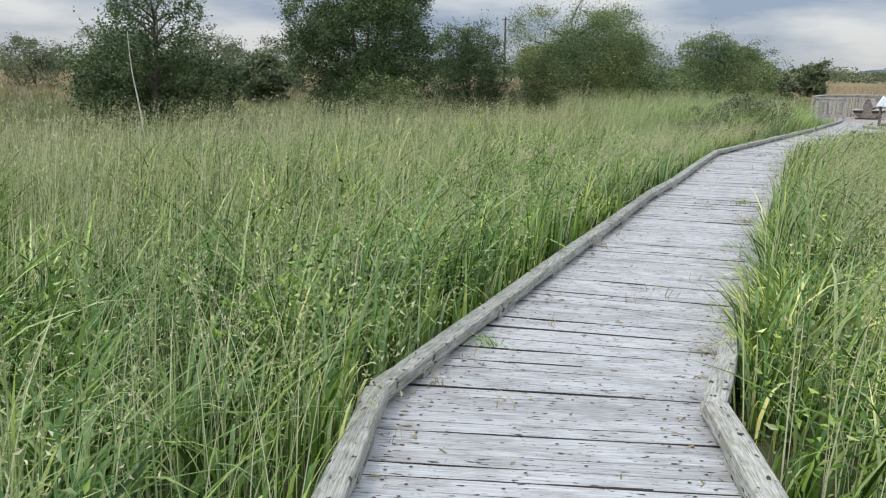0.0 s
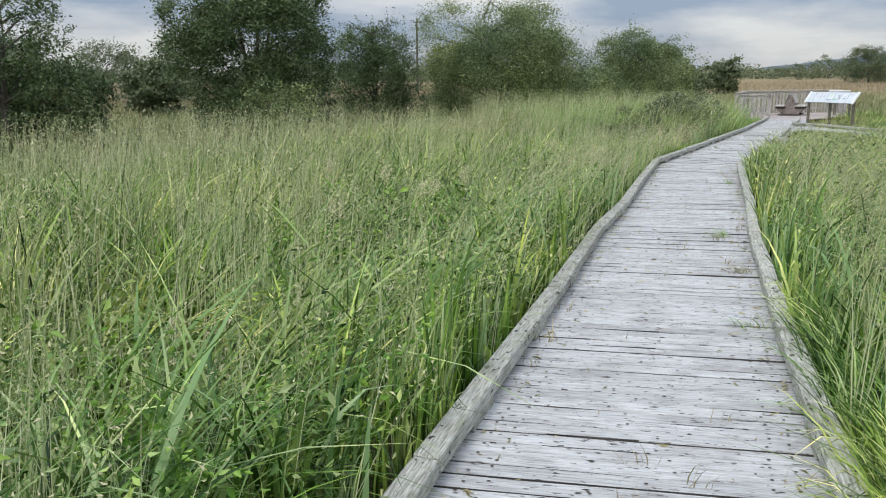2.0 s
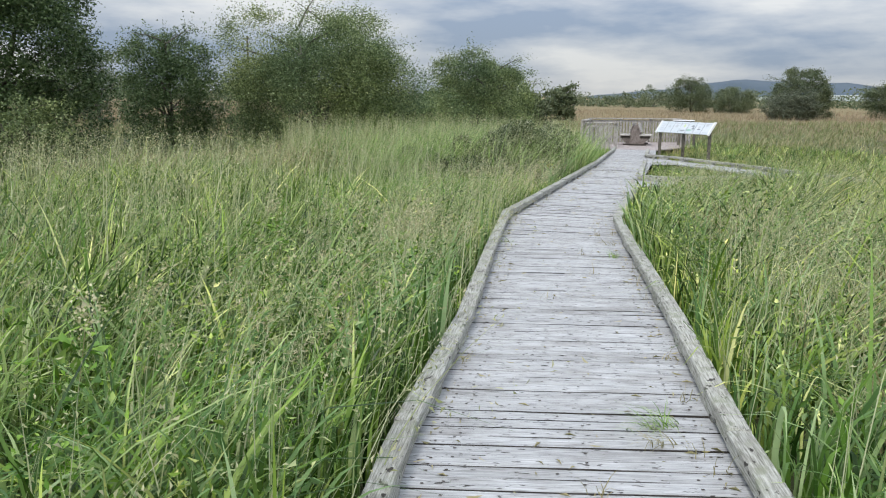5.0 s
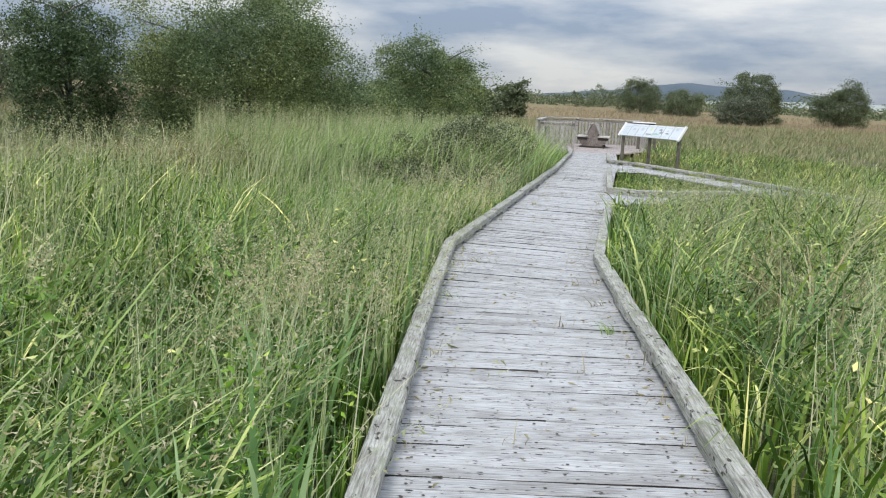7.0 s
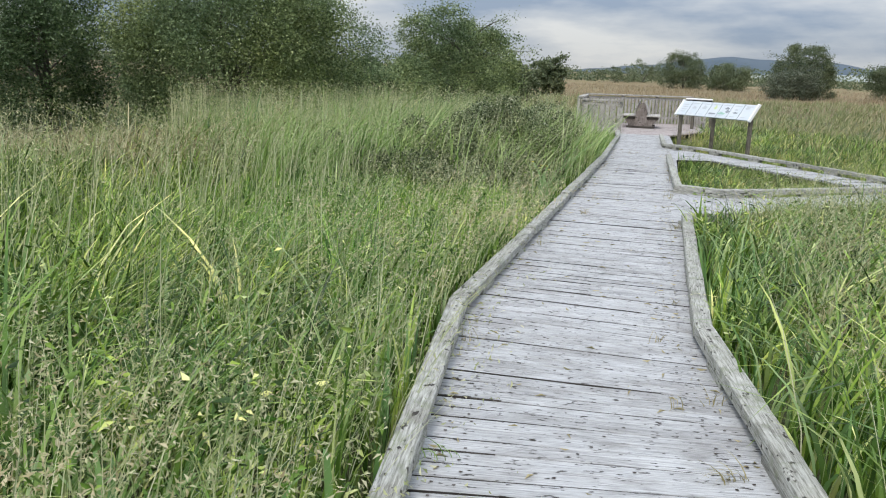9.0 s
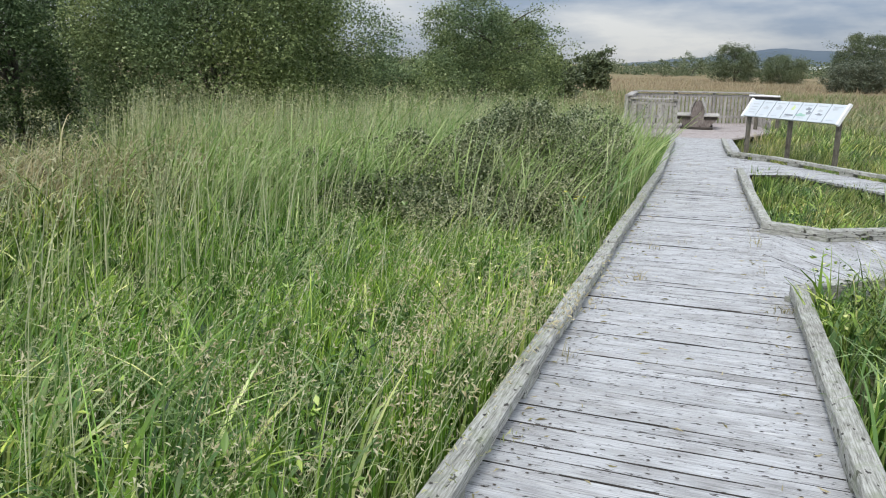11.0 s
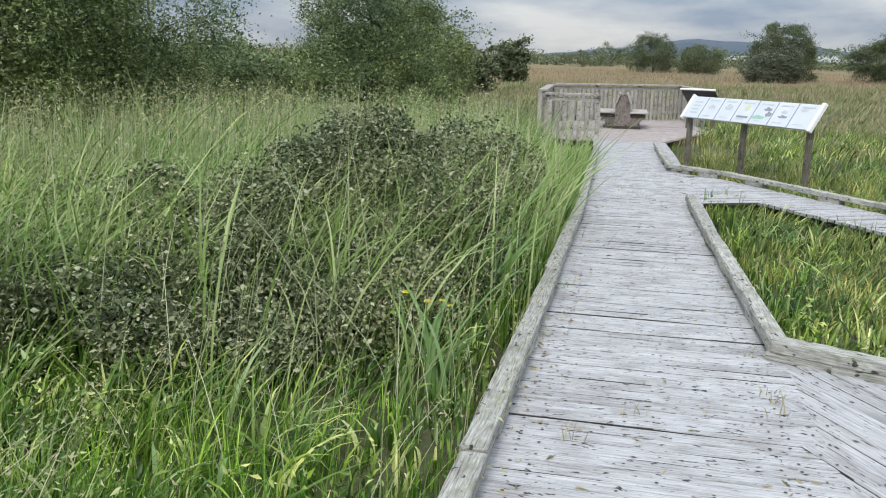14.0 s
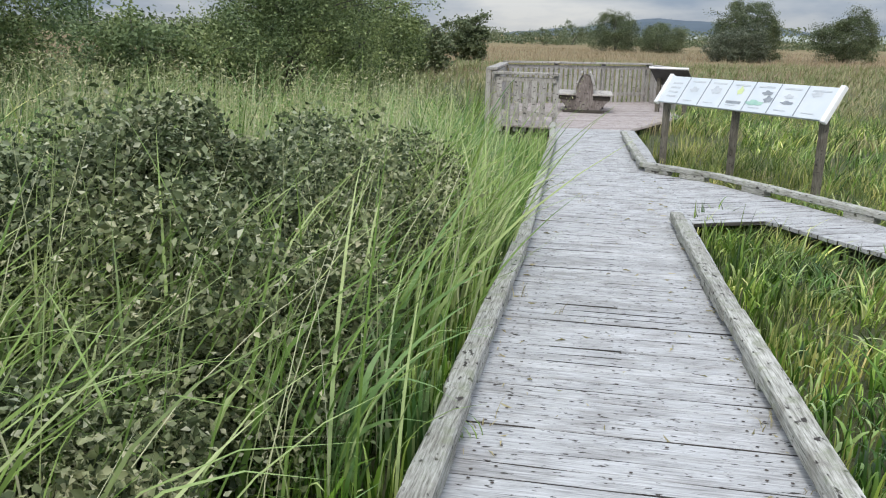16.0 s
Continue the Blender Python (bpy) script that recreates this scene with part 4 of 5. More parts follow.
for i in range(150):
    a = radians(-35 + 100 * i / 149)
    rr = 260 + 40 * math.sin(i * 1.3)
    n = 420
    size = 2.6 + 1.5 * math.sin(i * 2.7) + 0.8 * math.sin(i * 0.7)
    c = np.array([rr * math.sin(a), rr * math.cos(a), ground_height(rr * math.sin(a), rr * math.cos(a))]) + rng.normal(0, 1, (n, 3)) * np.array([2.4, 2.0, 0]) + np.stack((np.zeros(n), np.zeros(n), rng.uniform(-0.2, 1, n) ** 1.0 * size), -1)
    hedge.append(leaf_arrays(c, rng.uniform(0.45, 1.0, n), 0.8, 0.0, True))
stuff("far_hedge", hedge, HAZE, "dark line of far woods along the horizon", "woods")


# grass that hangs over the right kerb at the start, and sprigs in the board gaps
n = 1000
f = rng.uniform(0, 1, n)
px = np.interp(f, [0, 0.5, 1], [0.20, 0.62, 1.35]) + rng.uniform(0.14, 0.4, n)
py = np.interp(f, [0, 0.5, 1], [-1.8, -0.62, 1.6])
ok = clear_of_paths(px, py, 0.12)
px, py, n = px[ok], py[ok], int(ok.sum())
over = blade_arrays(np.stack((px, py, np.full(n, GROUND_Z)), -1), rng.uniform(0.45, 0.8, n), rng.uniform(0.007, 0.017, n), rng.normal(2.6, 0.7, n), rng.uniform(0.2, 0.65, n), rng.uniform(0.2, 0.6, n), 5)
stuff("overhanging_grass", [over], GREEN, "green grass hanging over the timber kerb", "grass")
n = 420
k = rng.integers(0, 60, n)
cf, cw = rng.uniform(0, 1, 60) ** 1.2, np.where(rng.random(60) < 0.6, np.where(rng.random(60) < 0.5, 0.05, 0.95), rng.uniform(0.1, 0.9, 60))
ys = -3.0 + 27.0 * cf
lx, rx = np.interp(ys, [q[1] for q in LEFT_EDGE], [q[0] for q in LEFT_EDGE]), np.interp(ys - 0.4, [q[1] for q in RIGHT_EDGE], [q[0] for q in RIGHT_EDGE])
sx = (lx + (rx - lx) * cw)[k] + rng.normal(0, 0.03, n)
sy = (ys - 0.4 * cw)[k] + rng.normal(0, 0.012, n)
sprig = blade_arrays(np.stack((sx, sy, np.full(n, -0.02)), -1), rng.uniform(0.04, 0.17, n), rng.uniform(0.003, 0.007, n), rng.uniform(0, 6.28, n), rng.uniform(0.2, 1.0, n), rng.uniform(0, 0.5, n), 3)
stuff("board_gap_grass", [sprig], SEDGE, "small dry grass sprigs growing between the planks", "grass")


def leafy_herbs(count, x0, x1, y0, y1, keep):
    """Clusters of broad leaves low in the grass."""
    hx, hy = lay(count, x0, x1, y0, y1, keep)
    n = len(hx)
    top = tall(hx, hy) * rng.uniform(0.35, 0.85, n)
    c = np.stack((hx, hy, GROUND_Z + top), -1)
    pts = (c[:, None] + rng.normal(0, 1, (n, 16, 3)) * np.array([0.075, 0.075, 0.12])).reshape(-1, 3)
    pts = pts[(pts[:, 2] > GROUND_Z + 0.05) & clear_of_paths(pts[:, 0], pts[:, 1], 0.12)]
    return leaf_arrays(pts, rng.uniform(0.03, 0.065, len(pts)), 0.38, 0.4)


stuff("herb_leaf", [leafy_herbs(8000, -5.0, 12.0, -5.0, 18.0, lambda x, y: near_path(3.4)(x, y) * (lumps(x, y, 1.1, 8.0) > 0.45))], GREEN, "broad-leaved herbs low among the grass", "herb")


def meadowsweet(x, y, height, seed):
    """An upright herb: a reddish stem, toothed leaf groups up its length and a frothy cream head."""
    r = np.random.default_rng(seed)
    thing = empty("meadowsweet", (x, y, GROUND_Z), "leafy meadowsweet with a creamy yellow flower head", "flower", "meadowsweet plants")
    t = np.linspace(0, 1, 6)
    pts = np.stack((0.06 * np.sin(t * 2 + seed), 0.05 * t ** 2, height * t), -1)
    mesh_object("stem", *tube(pts, 0.005 * (1.15 - t), 5), SEDGE, thing)
    c = np.concatenate([p + r.normal(0, 1, (16, 3)) * np.array([0.075, 0.075, 0.03]) for p in pts[1:5]])
    mesh_object("foliage", *leaf_arrays(c, r.uniform(0.05, 0.10, len(c)), 0.5, 0.5), LUSH, thing)
    c = pts[5] + r.normal(0, 1, (150, 3)) * np.array([0.035, 0.035, 0.05])
    mesh_object("flower_head", *leaf_arrays(c, r.uniform(0.010, 0.02, 150), 0.8), BLOSSOM, thing, "frothy cream flower head")["kind"] = "stuff"


for i, (mx, my, mh) in enumerate([(-0.72, 3.1, 0.86), (-0.95, 3.6, 0.95), (-0.55, 3.9, 0.8), (-1.3, 2.6, 0.8), (-0.35, 4.6, 0.82), (-1.6, 4.4, 0.9), (1.3, 9.6, 0.7), (0.5, 8.2, 0.8)]):
    meadowsweet(mx, my, mh, i + 1)


def buttercup(x, y, seed):
    r = np.random.default_rng(seed)
    thing = empty("buttercup", (x, y, GROUND_Z), "small yellow buttercup in the grass", "flower", "buttercups by the kerb")
    h = r.uniform(0.42, 0.55)
    mesh_object("stem", *tube([(0, 0, 0), (0.02, 0.01, h * 0.6), (0.03, 0.02, h)], [0.003, 0.0025, 0.002], 4), LUSH, thing)
    a = np.arange(5) / 5 * 6.283
    c = np.array([0.03, 0.02, h]) + np.stack((np.cos(a) * 0.011, np.sin(a) * 0.011, np.full(5, 0.006)), -1)
    mesh_object("corolla", *leaf_arrays(c, np.full(5, 0.022), 0.9, 0.7), BUTTER, thing)


for i, (bx_, by_) in enumerate([(6.15, 17.55), (6.25, 17.62), (6.20, 17.75), (6.32, 17.70), (6.05, 17.62)]):
    buttercup(bx_, by_, i)


def reed_plant(x, y, seed, height, lean_to):
    """A clump of broad arching reed leaves."""
    r = np.random.default_rng(seed)
    thing = empty("reed_plant", (x, y, GROUND_Z), "clump of broad pale green reed leaves arching beside the kerb", "reed", "reed clumps by the kerb")
    for i in range(13):
        h = height * r.uniform(0.6, 1.15)
        one = blade_arrays(np.array([[r.normal(0, 0.05), r.normal(0, 0.05), 0.0]]), np.array([h]), np.array([r.uniform(0.024, 0.042)]), np.array([lean_to + r.normal(0, 1.0)]), np.array([r.uniform(0.25, 0.75)]), np.array([r.uniform(0.1, 0.5)]), 9)
        mesh_object("blade", *one, REED, thing)


for i, (rx_, ry_, rh_, way_) in enumerate([(6.95, 18.75, 0.95, 0.3), (7.25, 19.45, 1.05, 0.2), (6.2, 17.5, 0.75, 0.8), (8.0, 20.75, 0.9, 0.4), (-0.55, 2.05, 0.95, 0.2), (0.35, 3.75, 0.9, 0.3), (0.75, 5.4, 0.95, 0.2), (-1.6, -0.6, 0.95, 0.2), (-2.0, 0.4, 1.0, 0.4), (1.9, 1.75, 0.95, 2.6), (3.6, 5.9, 0.9, 2.6), (4.7, 9.0, 0.85, 2.4), (1.55, 7.5, 0.8, 0.4)]):
    reed_plant(rx_, ry_, 80 + i, rh_, way_)


def bare_stem():
    """A thin pale dead stem leaning up through the alder thicket."""
    thing = empty("dead_stem", (-10.2, 15.2, GROUND_Z), "thin pale bare stem leaning beside the alder", "stem")
    t = np.linspace(0, 1, 6)
    mesh_object("stem", *tube(np.stack((-0.35 * t + 0.03 * np.sin(t * 7), 0.1 * t, 2.75 * t), -1), 0.026 * (1.1 - t * 0.8), 6), BIRCH, thing, smooth=True)


bare_stem()


def board_weed(x, y, seed, count, reach):
    """A loose tuft of green grass rooted in a gap between planks and lying over them."""
    r = np.random.default_rng(seed)
    thing = empty("board_weed", (x, y, -0.01), "loose green grass tuft rooted between the planks", "weed", "weeds in the boards")
    made = blade_arrays(r.normal(0, 0.03, (count, 3)) * np.array([1.6, 0.6, 0]), r.uniform(0.06, 0.16, count), r.uniform(0.004, 0.008, count), np.pi + r.normal(0, 0.9, count), r.uniform(0.6, 1.0, count) * reach, r.uniform(0.3, 0.75, count), 5)
    mesh_object("foliage", *made, FRESH if seed % 2 else SEDGE, thing)["kind"] = "stuff"


for i, (wx, wy, wn_, wr) in enumerate([(1.72, 3.05, 34, 2.0), (2.12, 4.55, 46, 2.4), (2.02, 4.35, 20, 1.6), (1.22, 1.60, 22, 1.8), (0.25, -1.55, 26, 1.8), (-0.95, -1.55, 30, 1.6), (0.62, 3.55, 16, 1.5), (3.72, 8.70, 24, 1.8), (3.98, 9.40, 18, 1.4), (2.95, 9.75, 14, 1.3), (6.55, 14.45, 20, 1.5), (7.42, 18.75, 12, 1.2)]):
    board_weed(wx, wy, 300 + i, wn_, wr)


# bits of cut grass and leaf lying on the boards
n = 900
f = rng.uniform(0, 1, n)
ys = -3.5 + 28.0 * f
cw = np.where(rng.random(n) < 0.65, np.abs(rng.normal(0, 0.09, n)), rng.uniform(0, 1, n))
cw = np.clip(np.where(rng.random(n) < 0.5, cw, 1 - cw), 0.02, 0.98)
lx, rx = np.interp(ys, [q[1] for q in LEFT_EDGE], [q[0] for q in LEFT_EDGE]), np.interp(ys - 0.4, [q[1] for q in RIGHT_EDGE], [q[0] for q in RIGHT_EDGE])
c = np.stack((lx + (rx - lx) * cw, ys - 0.4 * cw, np.full(n, 0.006)), -1)
stuff("leaf_litter", [leaf_arrays(c, rng.uniform(0.02, 0.07, n), 0.16, 0.96)], SEDGE, "scraps of dry grass and leaf lying on the boards", "litter")


# ---------------------------------------------------------------- things
def utility_pole():
    thing = empty("utility_pole", (-0.8, 116.0, Z), "dark wooden utility pole with a short crossarm", "pole")
    v, s, l = tube([(0, 0, -0.2), (0, 0, 5), (0, 0, 10.6)], [0.17, 0.15, 0.12], 10)
    mesh_object("pole", v, s, l, POLE_WOOD, thing, smooth=True)
    part("crossarm", box_bm((1.1, 0.1, 0.12), pose(0, 0, 10.2), 0.02), POLE_WOOD, thing)


utility_pole()


def fence_run(a, b, label, height=1.0, pitch=0.165, group="platform fence"):
    """A picket fence from a to b: posts, two rails, a flat cap and upright pickets."""
    a, b = Vector(a), Vector(b)
    run = (b - a).length
    turn = math.degrees(math.atan2(b.y - a.y, b.x - a.x))
    thing = empty("picket_fence", (a.x, a.y, Z), label, "fence", group, turn=turn)
    h = height - Z
    count = max(2, round(run / 1.7) + 1)
    for i in range(count):
        x = run * i / (count - 1)
        part("post", box_bm((0.095, 0.095, h + 0.02), pose(x, 0.075, h / 2), 0.008, 0.003), FENCE, thing)
    part("top_rail", box_bm((run, 0.05, 0.095), pose(run / 2, 0.0, h - 0.09), 0.006, 0.002, 4), FENCE, thing)
    part("lower_rail", box_bm((run, 0.05, 0.095), pose(run / 2, 0.0, 0.42), 0.006, 0.002, 4), FENCE, thing)
    part("cap_rail", box_bm((run + 0.1, 0.20, 0.05), pose(run / 2, 0.02, h + 0.027), 0.006, 0.002, 4), FENCE, thing)
    first = None
    for i in range(int(run / pitch)):
        x = (i + 0.5) * pitch
        if first is None or i % 5 == 0:
            first = part("picket", box_bm((0.098, 0.024, h - 0.18), None, 0.004, 0.002), FENCE, thing)
            ob = first
        else:
            ob = new("picket", first.data)
            ob.parent = thing
        ob.matrix_local = pose(x, -0.040, h / 2 - 0.02 + random.uniform(-0.01, 0.01), 0, random.uniform(-1.0, 1.0), 0)
    return thing


fence_run((12.42, 31.05, 0), (13.38, 30.45, 0), "short grey picket fence panel at the platform's entrance", 0.93)
fence_run((12.40, 31.20, 0), (14.80, 36.45, 0), "grey weathered picket fence along the platform's side", 1.0)
fence_run((14.90, 36.55, 0), (19.75, 37.55, 0), "long grey weathered picket fence at the platform's far edge", 1.04)
fence_run((19.75, 37.40, 0), (18.35, 34.20, 0), "grey weathered picket fence closing the platform", 1.0)


def double_bench():
    """A back-to-back timber bench seen from its end: end panel with cut shoulders, two seats, two leaning backs."""
    thing = empty("double_bench", (15.62, 33.55, 0.0), "weathered brown back-to-back timber bench on the platform", "bench", turn=-28)
    for y, name in ((0.0, "end_panel"), (1.7, "end_panel")):
        bm = bmesh.new()
        shape = [(-0.21, 0.0), (0.21, 0.0), (0.19, 0.55), (0.17, 0.68), (0.10, 0.80), (0.0, 0.845), (-0.10, 0.80), (-0.17, 0.68), (-0.19, 0.55)]
        front = [bm.verts.new((x, y - 0.03, z)) for x, z in shape]
        back = [bm.verts.new((x, y + 0.03, z)) for x, z in shape]
        bm.faces.new(front)
        bm.faces.new(back[::-1])
        for i in range(len(shape)):
            j = (i + 1) % len(shape)
            bm.faces.new((front[i], back[i], back[j], front[j]))
        part(name, bm, BENCH, thing)
    for s in (-1, 1):
        part("seat", box_bm((0.46, 1.90, 0.045), pose(s * 0.41, 0.86, 0.415), 0.010, 0.003, 3), FENCE, thing, "pale weathered seat plank")
        part("apron", box_bm((0.40, 1.78, 0.09), pose(s * 0.39, 0.86, 0.345), 0.008, 0.002, 3), BEARER, thing, "dark timber apron under the seat")
        part("backrest", box_bm((0.040, 1.94, 0.40), pose(s * 0.165, 0.86, 0.725, 0, -s * 20, 0), 0.008, 0.002, 3), FENCE, thing, "pale leaning backrest board")
        for y in (0.04, 1.66):
            bm = bmesh.new()
            shape = [(0.16, 0.05), (0.34, 0.05), (0.56, 0.30), (0.16, 0.30)]
            rims = [[bm.verts.new((s * x, y + w, z)) for x, z in shape] for w in (-0.04, 0.04)]
            bm.faces.new(rims[0])
            bm.faces.new(rims[1][::-1])
            for a in range(4):
                b = (a + 1) % 4
                bm.faces.new((rims[0][a], rims[1][a], rims[1][b], rims[0][b]))
            bmesh.ops.recalc_face_normals(bm, faces=bm.faces)
            part("bracket", bm, BENCH, thing)
    part("base_beam", box_bm((0.95, 0.12, 0.07), pose(0, -0.01, 0.035), 0.01), BEARER, thing)
    part("base_beam", box_bm((0.95, 0.12, 0.07), pose(0, 1.71, 0.035), 0.01), BEARER, thing)


double_bench()


def information_board():
    """The long tilted panel on three timber posts, with a printed white face in seven fields."""
    ax, ay, bx, by = 12.84, 26.10, 12.98, 23.20
    run = math.hypot(bx - ax, by - ay)
    turn = math.degrees(math.atan2(by - ay, bx - ax))
    thing = empty("information_board", (ax, ay, Z), "long white printed information board tilted on three timber posts", "sign", turn=turn)
    lift = 0.76 - Z
    tilt = pose(run / 2, 0.0, lift, 58, 0, 0)
    deep = 0.40
    panel = part("panel", box_bm((run, deep, 0.035), tilt @ pose(0, deep / 2, 0), 0.005), WHITE, thing)
    for x in (-run / 2 - 0.03, run / 2 + 0.03):
        part("end_trim", box_bm((0.065, deep + 0.05, 0.06), tilt @ pose(x, deep / 2, 0.004), 0.006), WHITE_EDGE, thing, "plain white end trim")
    for i in range(1, 7):
        part("divider", box_bm((0.010, deep * 0.96, 0.006), tilt @ pose(-run / 2 + run * i / 7, deep / 2, 0.021)), INK, panel)

    def mark(name, x, y, w, h, ink):
        bm = bmesh.new()
        rim = [bm.verts.new((w / 2 * math.cos(k / 12 * 6.283) * (0.8 + 0.25 * math.sin(k * 2.3)), h / 2 * math.sin(k / 12 * 6.283) * (0.8 + 0.25 * math.cos(k * 1.7)), 0)) for k in range(12)]
        bm.faces.new(rim)
        bmesh.ops.transform(bm, matrix=tilt @ pose(-run / 2 + x, y, 0.0215), verts=bm.verts)
        part(name, bm, ink, panel)

    def bar(x, y, w, h, ink):
        part("print_line", box_bm((w, h, 0.002), tilt @ pose(-run / 2 + x, y, 0.0205)), ink, panel)

    for i in range(4):
        bar(0.21, 0.10 + 0.065 * i, 0.20, 0.022, INK_PALE)
    for k in range(1, 7):
        bar((k + 0.5) * run / 7, deep - 0.06, 0.26, 0.020, INK_PALE)
        bar((k + 0.5) * run / 7 - 0.03, 0.06, 0.18, 0.012, INK_PALE)
    mark("print_patch", 1.5 * run / 7, 0.22, 0.20, 0.10, INK_PALE)
    mark("print_patch", 2.5 * run / 7, 0.24, 0.22, 0.14, INK_PALE)
    mark("print_patch", 3.55 * run / 7, 0.26, 0.12, 0.14, INK_LIME)
    bar(3.5 * run / 7, 0.10, 0.26, 0.035, INK)
    mark("print_patch", 4.35 * run / 7, 0.12, 0.34, 0.09, INK_GREEN)
    mark("print_patch", 4.65 * run / 7, 0.26, 0.20, 0.08, INK)
    mark("print_patch", 4.8 * run / 7, 0.18, 0.16, 0.11, INK)
    mark("print_patch", 5.5 * run / 7, 0.24, 0.16, 0.07, INK_PALE)
    mark("print_patch", 5.55 * run / 7, 0.16, 0.22, 0.06, INK)
    mark("print_patch", 6.4 * run / 7, 0.3, 0.18, 0.10, INK_PALE)
    for x in (0.06, run / 2, run - 0.06):
        part("post", box_bm((0.075, 0.075, lift + 0.10), pose(x, 0.10, (lift + 0.10) / 2 - 0.02), 0.008, 0.003), POST, thing)
        part("bracket", box_bm((0.06, deep * 0.8, 0.05), pose(x, 0.02, lift - 0.03, 58, 0, 0) @ pose(0, deep / 2, 0), 0.005), POST, thing)


information_board()


def lectern_sign():
    thing = empty("lectern_sign", (17.95, 33.6, Z), "small dark-backed lectern sign beside the platform", "sign", turn=-58)
    lift = 0.84 - Z
    part("panel", box_bm((0.95, 0.62, 0.04), pose(0, 0, lift, -38, 0, 0), 0.006), DARK_PANEL, thing)
    part("edge_trim", box_bm((1.0, 0.05, 0.05), pose(0, 0, lift, -38, 0, 0) @ pose(0, -0.32, 0.01), 0.006), WHITE_EDGE, thing, "pale top edge strip")
    for x in (-0.35, 0.35):
        part("post", box_bm((0.09, 0.09, lift + 0.02), pose(x, 0.05, lift / 2), 0.006, 0.003), POST, thing)


lectern_sign()

# ---------------------------------------------------------------- boardwalk
boardwalk = tagged(new("boardwalk"), "weathered grey plank boardwalk with low timber kerbs", "boardwalk", kind="structure")


def kerb_rail(line, lap=2.7, lift=0.035, tall_=0.075, wide=0.105, side=1):
    """Timber lengths laid end to end along a line on small blocks, each a piece of its own."""
    for (x0, y0), (x1, y1) in zip(line, line[1:]):
        run = math.hypot(x1 - x0, y1 - y0)
        n = max(1, round(run / lap))
        turn = math.degrees(math.atan2(y1 - y0, x1 - x0))
        for i in range(n):
            c = (i + 0.5) / n
            m = pose(x0 + (x1 - x0) * c, y0 + (y1 - y0) * c, DECK_Z + lift + tall_ / 2 + random.uniform(-0.004, 0.004), 0, random.uniform(-0.25, 0.25), turn + random.uniform(-0.35, 0.35)) @ pose(0, side * wide / 2, 0)
            ob = part("kerb_rail", box_bm((run / n - 0.006, wide, tall_), None, 0.009, 0.0035, 8), KERB, boardwalk)
            ob.matrix_local = m
            for j in range(max(2, round(run / n / 1.2))):
                f = (j + 0.5) / max(2, round(run / n / 1.2)) - 0.5
                blk = part("kerb_block", box_bm((0.34, wide * 0.9, lift + 0.01), None, 0.004), KERB, boardwalk)
                blk.matrix_local = m @ pose(f * run / n, 0, -tall_ / 2 - (lift + 0.01) / 2 + 0.004)


kerb_rail(LEFT_EDGE, side=1)
right_first = [p for p in RIGHT_EDGE[:8]] + [(6.74, 14.76)]
kerb_rail(right_first, side=-1)
kerb_rail(SIDE_NEAR, side=-1)
kerb_rail([ISLAND[5], ISLAND[0]], side=1)
kerb_rail([ISLAND[0], ISLAND[1], ISLAND[2], ISLAND[3]], side=1)
kerb_rail(KERB_2, side=1, lift=0.05, tall_=0.06)

# bearers under the boards
for line, inset in ((LEFT_EDGE, 0.14), (RIGHT_EDGE, -0.14)):
    for (x0, y0), (x1, y1) in zip(line, line[1:]):
        run, turn = math.hypot(x1 - x0, y1 - y0), math.degrees(math.atan2(y1 - y0, x1 - x0))
        ob = part("bearer", box_bm((run, 0.07, 0.16), None, 0.004), BEARER, boardwalk)
        ob.matrix_local = pose((x0 + x1) / 2, (y0 + y1) / 2, -0.122, 0, 0, turn) @ pose(0, -inset, 0)

PLANK_SHAPES = []
for i in range(10):
    bm = box_bm((1.0, 0.110, 0.036), None, 0.004, 0.0, 3)
    for v in bm.verts:
        v.co.y += random.uniform(-0.0028, 0.0028)
        v.co.z += random.uniform(-0.0022, 0.0022)
    for nx in (-0.39, -0.33, random.uniform(-0.12, 0.12), 0.34, 0.395):
        ny = random.uniform(-0.035, 0.035)
        bm.faces.new([bm.verts.new((nx + 0.0055 * math.cos(k * 1.0472), ny + 0.0070 * math.sin(k * 1.0472), 0.0212)) for k in range(6)])
    me = bpy.data.meshes.new("plank")
    bm.to_mesh(me)
    bm.free()
    me.materials.append(PLANK)
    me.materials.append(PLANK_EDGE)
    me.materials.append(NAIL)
    # side faces get the dark tone that paints shade between the boards
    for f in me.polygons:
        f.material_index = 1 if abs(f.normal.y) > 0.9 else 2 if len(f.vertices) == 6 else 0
    PLANK_SHAPES.append(me)


def plank(p, q, wide=1.0, spread=1.0):
    """One board from p to q."""
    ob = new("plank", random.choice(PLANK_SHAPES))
    ob.parent = boardwalk
    turn = math.degrees(math.atan2(q[1] - p[1], q[0] - p[0]))
    flip = 180 * random.randint(0, 1)
    ob.matrix_local = pose((p[0] + q[0]) / 2, (p[1] + q[1]) / 2, DECK_Z - 0.018 + random.uniform(-0.004, 0.003), random.uniform(-0.8, 0.8), random.uniform(-0.12, 0.12), turn + flip + random.uniform(-0.18, 0.18)) @ Matrix.Diagonal((math.dist(p, q), wide, 1, 1))
    return ob


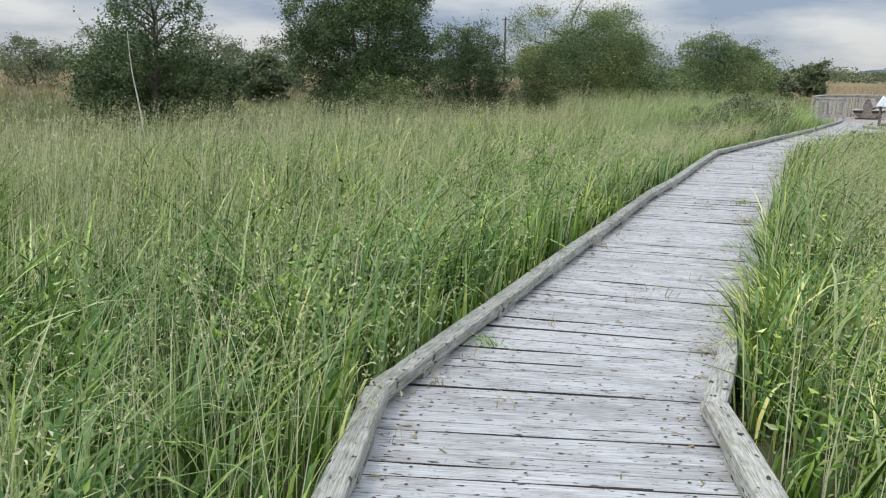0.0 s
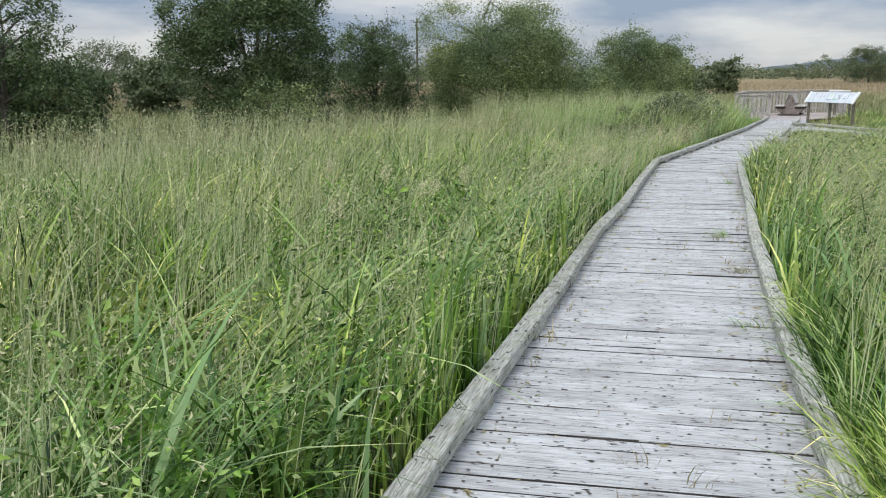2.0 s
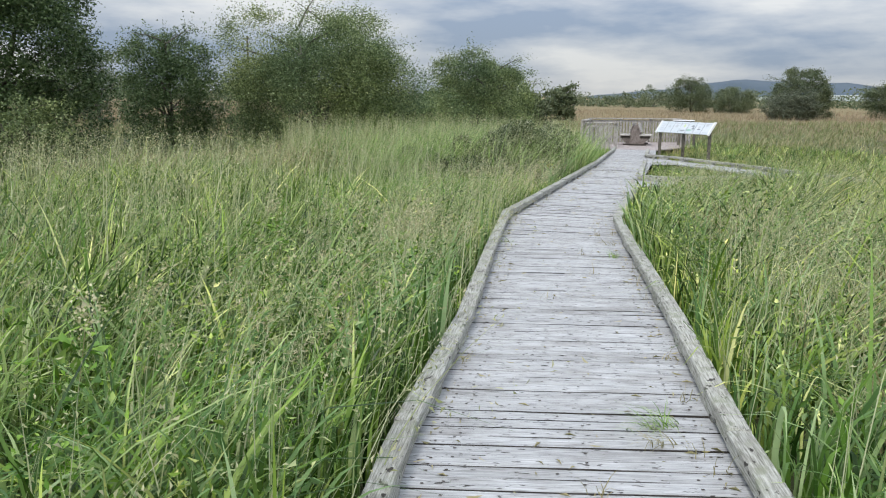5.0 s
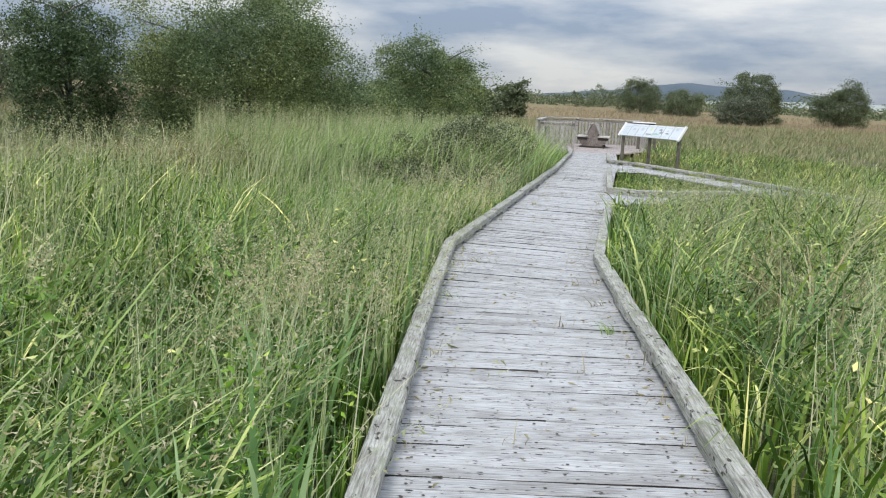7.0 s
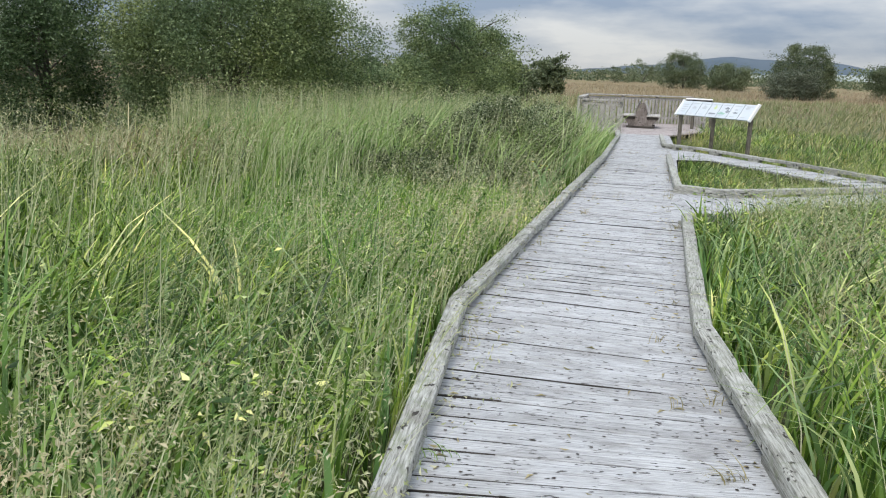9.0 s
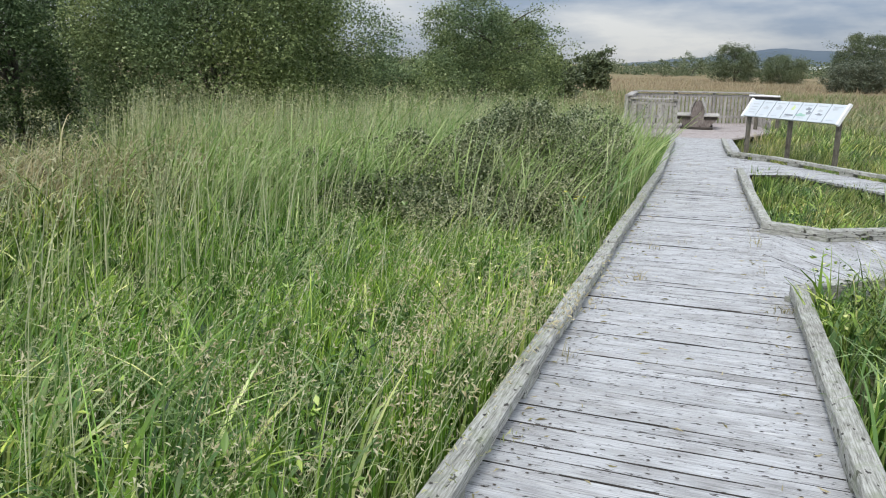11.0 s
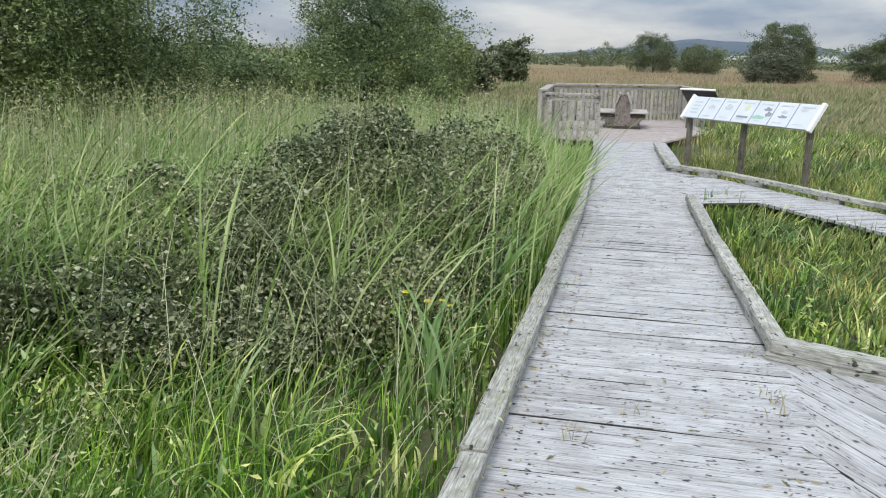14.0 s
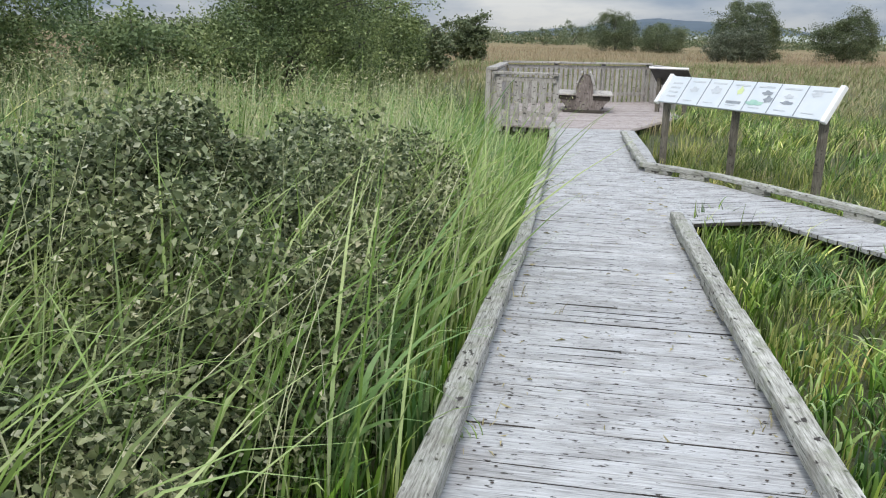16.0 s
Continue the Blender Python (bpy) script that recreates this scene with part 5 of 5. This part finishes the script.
PITCH = 0.104
loose = []
for k in range(len(MIDDLE) - 1):
    (lx0, ly0), (lx1, ly1) = LEFT_EDGE[k], LEFT_EDGE[k + 1]
    (rx0, ry0), (rx1, ry1) = RIGHT_EDGE[k], RIGHT_EDGE[k + 1]
    run = math.dist(MIDDLE[k], MIDDLE[k + 1])
    n = round(run / PITCH)
    for i in range(n):
        f = (i + 0.5) / n
        p = (lx0 + (lx1 - lx0) * f, ly0 + (ly1 - ly0) * f)
        q = (rx0 + (rx1 - rx0) * f, ry0 + (ry1 - ry0) * f)
        p, q = (p[0] - 0.07 * (q[0] - p[0]), p[1] - 0.07 * (q[1] - p[1])), (q[0] + 0.07 * (q[0] - p[0]), q[1] + 0.07 * (q[1] - p[1]))
        if k >= len(MIDDLE) - 2 or not -3.4 < MIDDLE[k][1] + f * (MIDDLE[k + 1][1] - MIDDLE[k][1]) < 22.5:
            loose.append((p, q))
        else:
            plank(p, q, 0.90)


def joined_planks(pairs, material, label, wide=0.099):
    bm = bmesh.new()
    for p, q in pairs:
        turn = math.degrees(math.atan2(q[1] - p[1], q[0] - p[0]))
        box_bm((math.dist(p, q), wide, 0.036), pose((p[0] + q[0]) / 2, (p[1] + q[1]) / 2, -0.018 + random.uniform(-0.003, 0.003), 0, 0, turn), 0.0, 0.0, 0, bm)
    ob = part("planking", bm, material, boardwalk, label)
    ob["kind"] = "stuff"
    return ob


joined_planks(loose, PLANK, "rows of weathered grey planks")


def main_right(x):
    """The main deck's right edge at x, past the bend."""
    return np.interp(x, [p[0] for p in RIGHT_EDGE[7:]], [p[1] for p in RIGHT_EDGE[7:]])


# the first side path: boards lie along y
x = 6.86
while x < 12.4:
    low = np.interp(x, [p[0] for p in SIDE_NEAR], [p[1] for p in SIDE_NEAR]) - 0.08
    if x < 7.95:
        high = main_right(x) + 0.02
    elif x < 11.6:
        high = np.interp(x, [7.97, 8.35, 9.30, 11.70], [17.17, 16.68, 16.74, 17.25]) + 0.06
    else:
        high = 17.3
    if high - low > 0.15:
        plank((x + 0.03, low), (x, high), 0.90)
    x += PITCH
# the second side path past the information board: boards lie along x
y = 17.4
while y < 24.75:
    near = np.interp(y, [17.0, 22.70, 24.9], [11.66, 11.40, 11.88])
    if y > 22.05:
        near = min(near, np.interp(y, [p[1] for p in RIGHT_EDGE[7:]], [p[0] for p in RIGHT_EDGE[7:]]) + 0.10)
    far = np.interp(y, [17.0, 21.2, 23.95, 24.9], [12.42, 12.36, 12.24, 11.90])
    if far - near > 0.1:
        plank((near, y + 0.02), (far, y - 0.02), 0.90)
    y += PITCH
# platform boards
pairs = []
for i in range(70):
    y = 29.5 + 0.13 * i
    xs = []
    for (x0, y0), (x1, y1) in zip(PLATFORM, PLATFORM[1:] + PLATFORM[:1]):
        if (y0 > y) != (y1 > y):
            xs.append(x0 + (x1 - x0) * (y - y0) / (y1 - y0))
    if len(xs) == 2:
        pairs.append(((min(xs), y - 0.01), (max(xs), y + 0.01)))
joined_planks(pairs, PALE_STONE, "warm grey platform boards", 0.124)
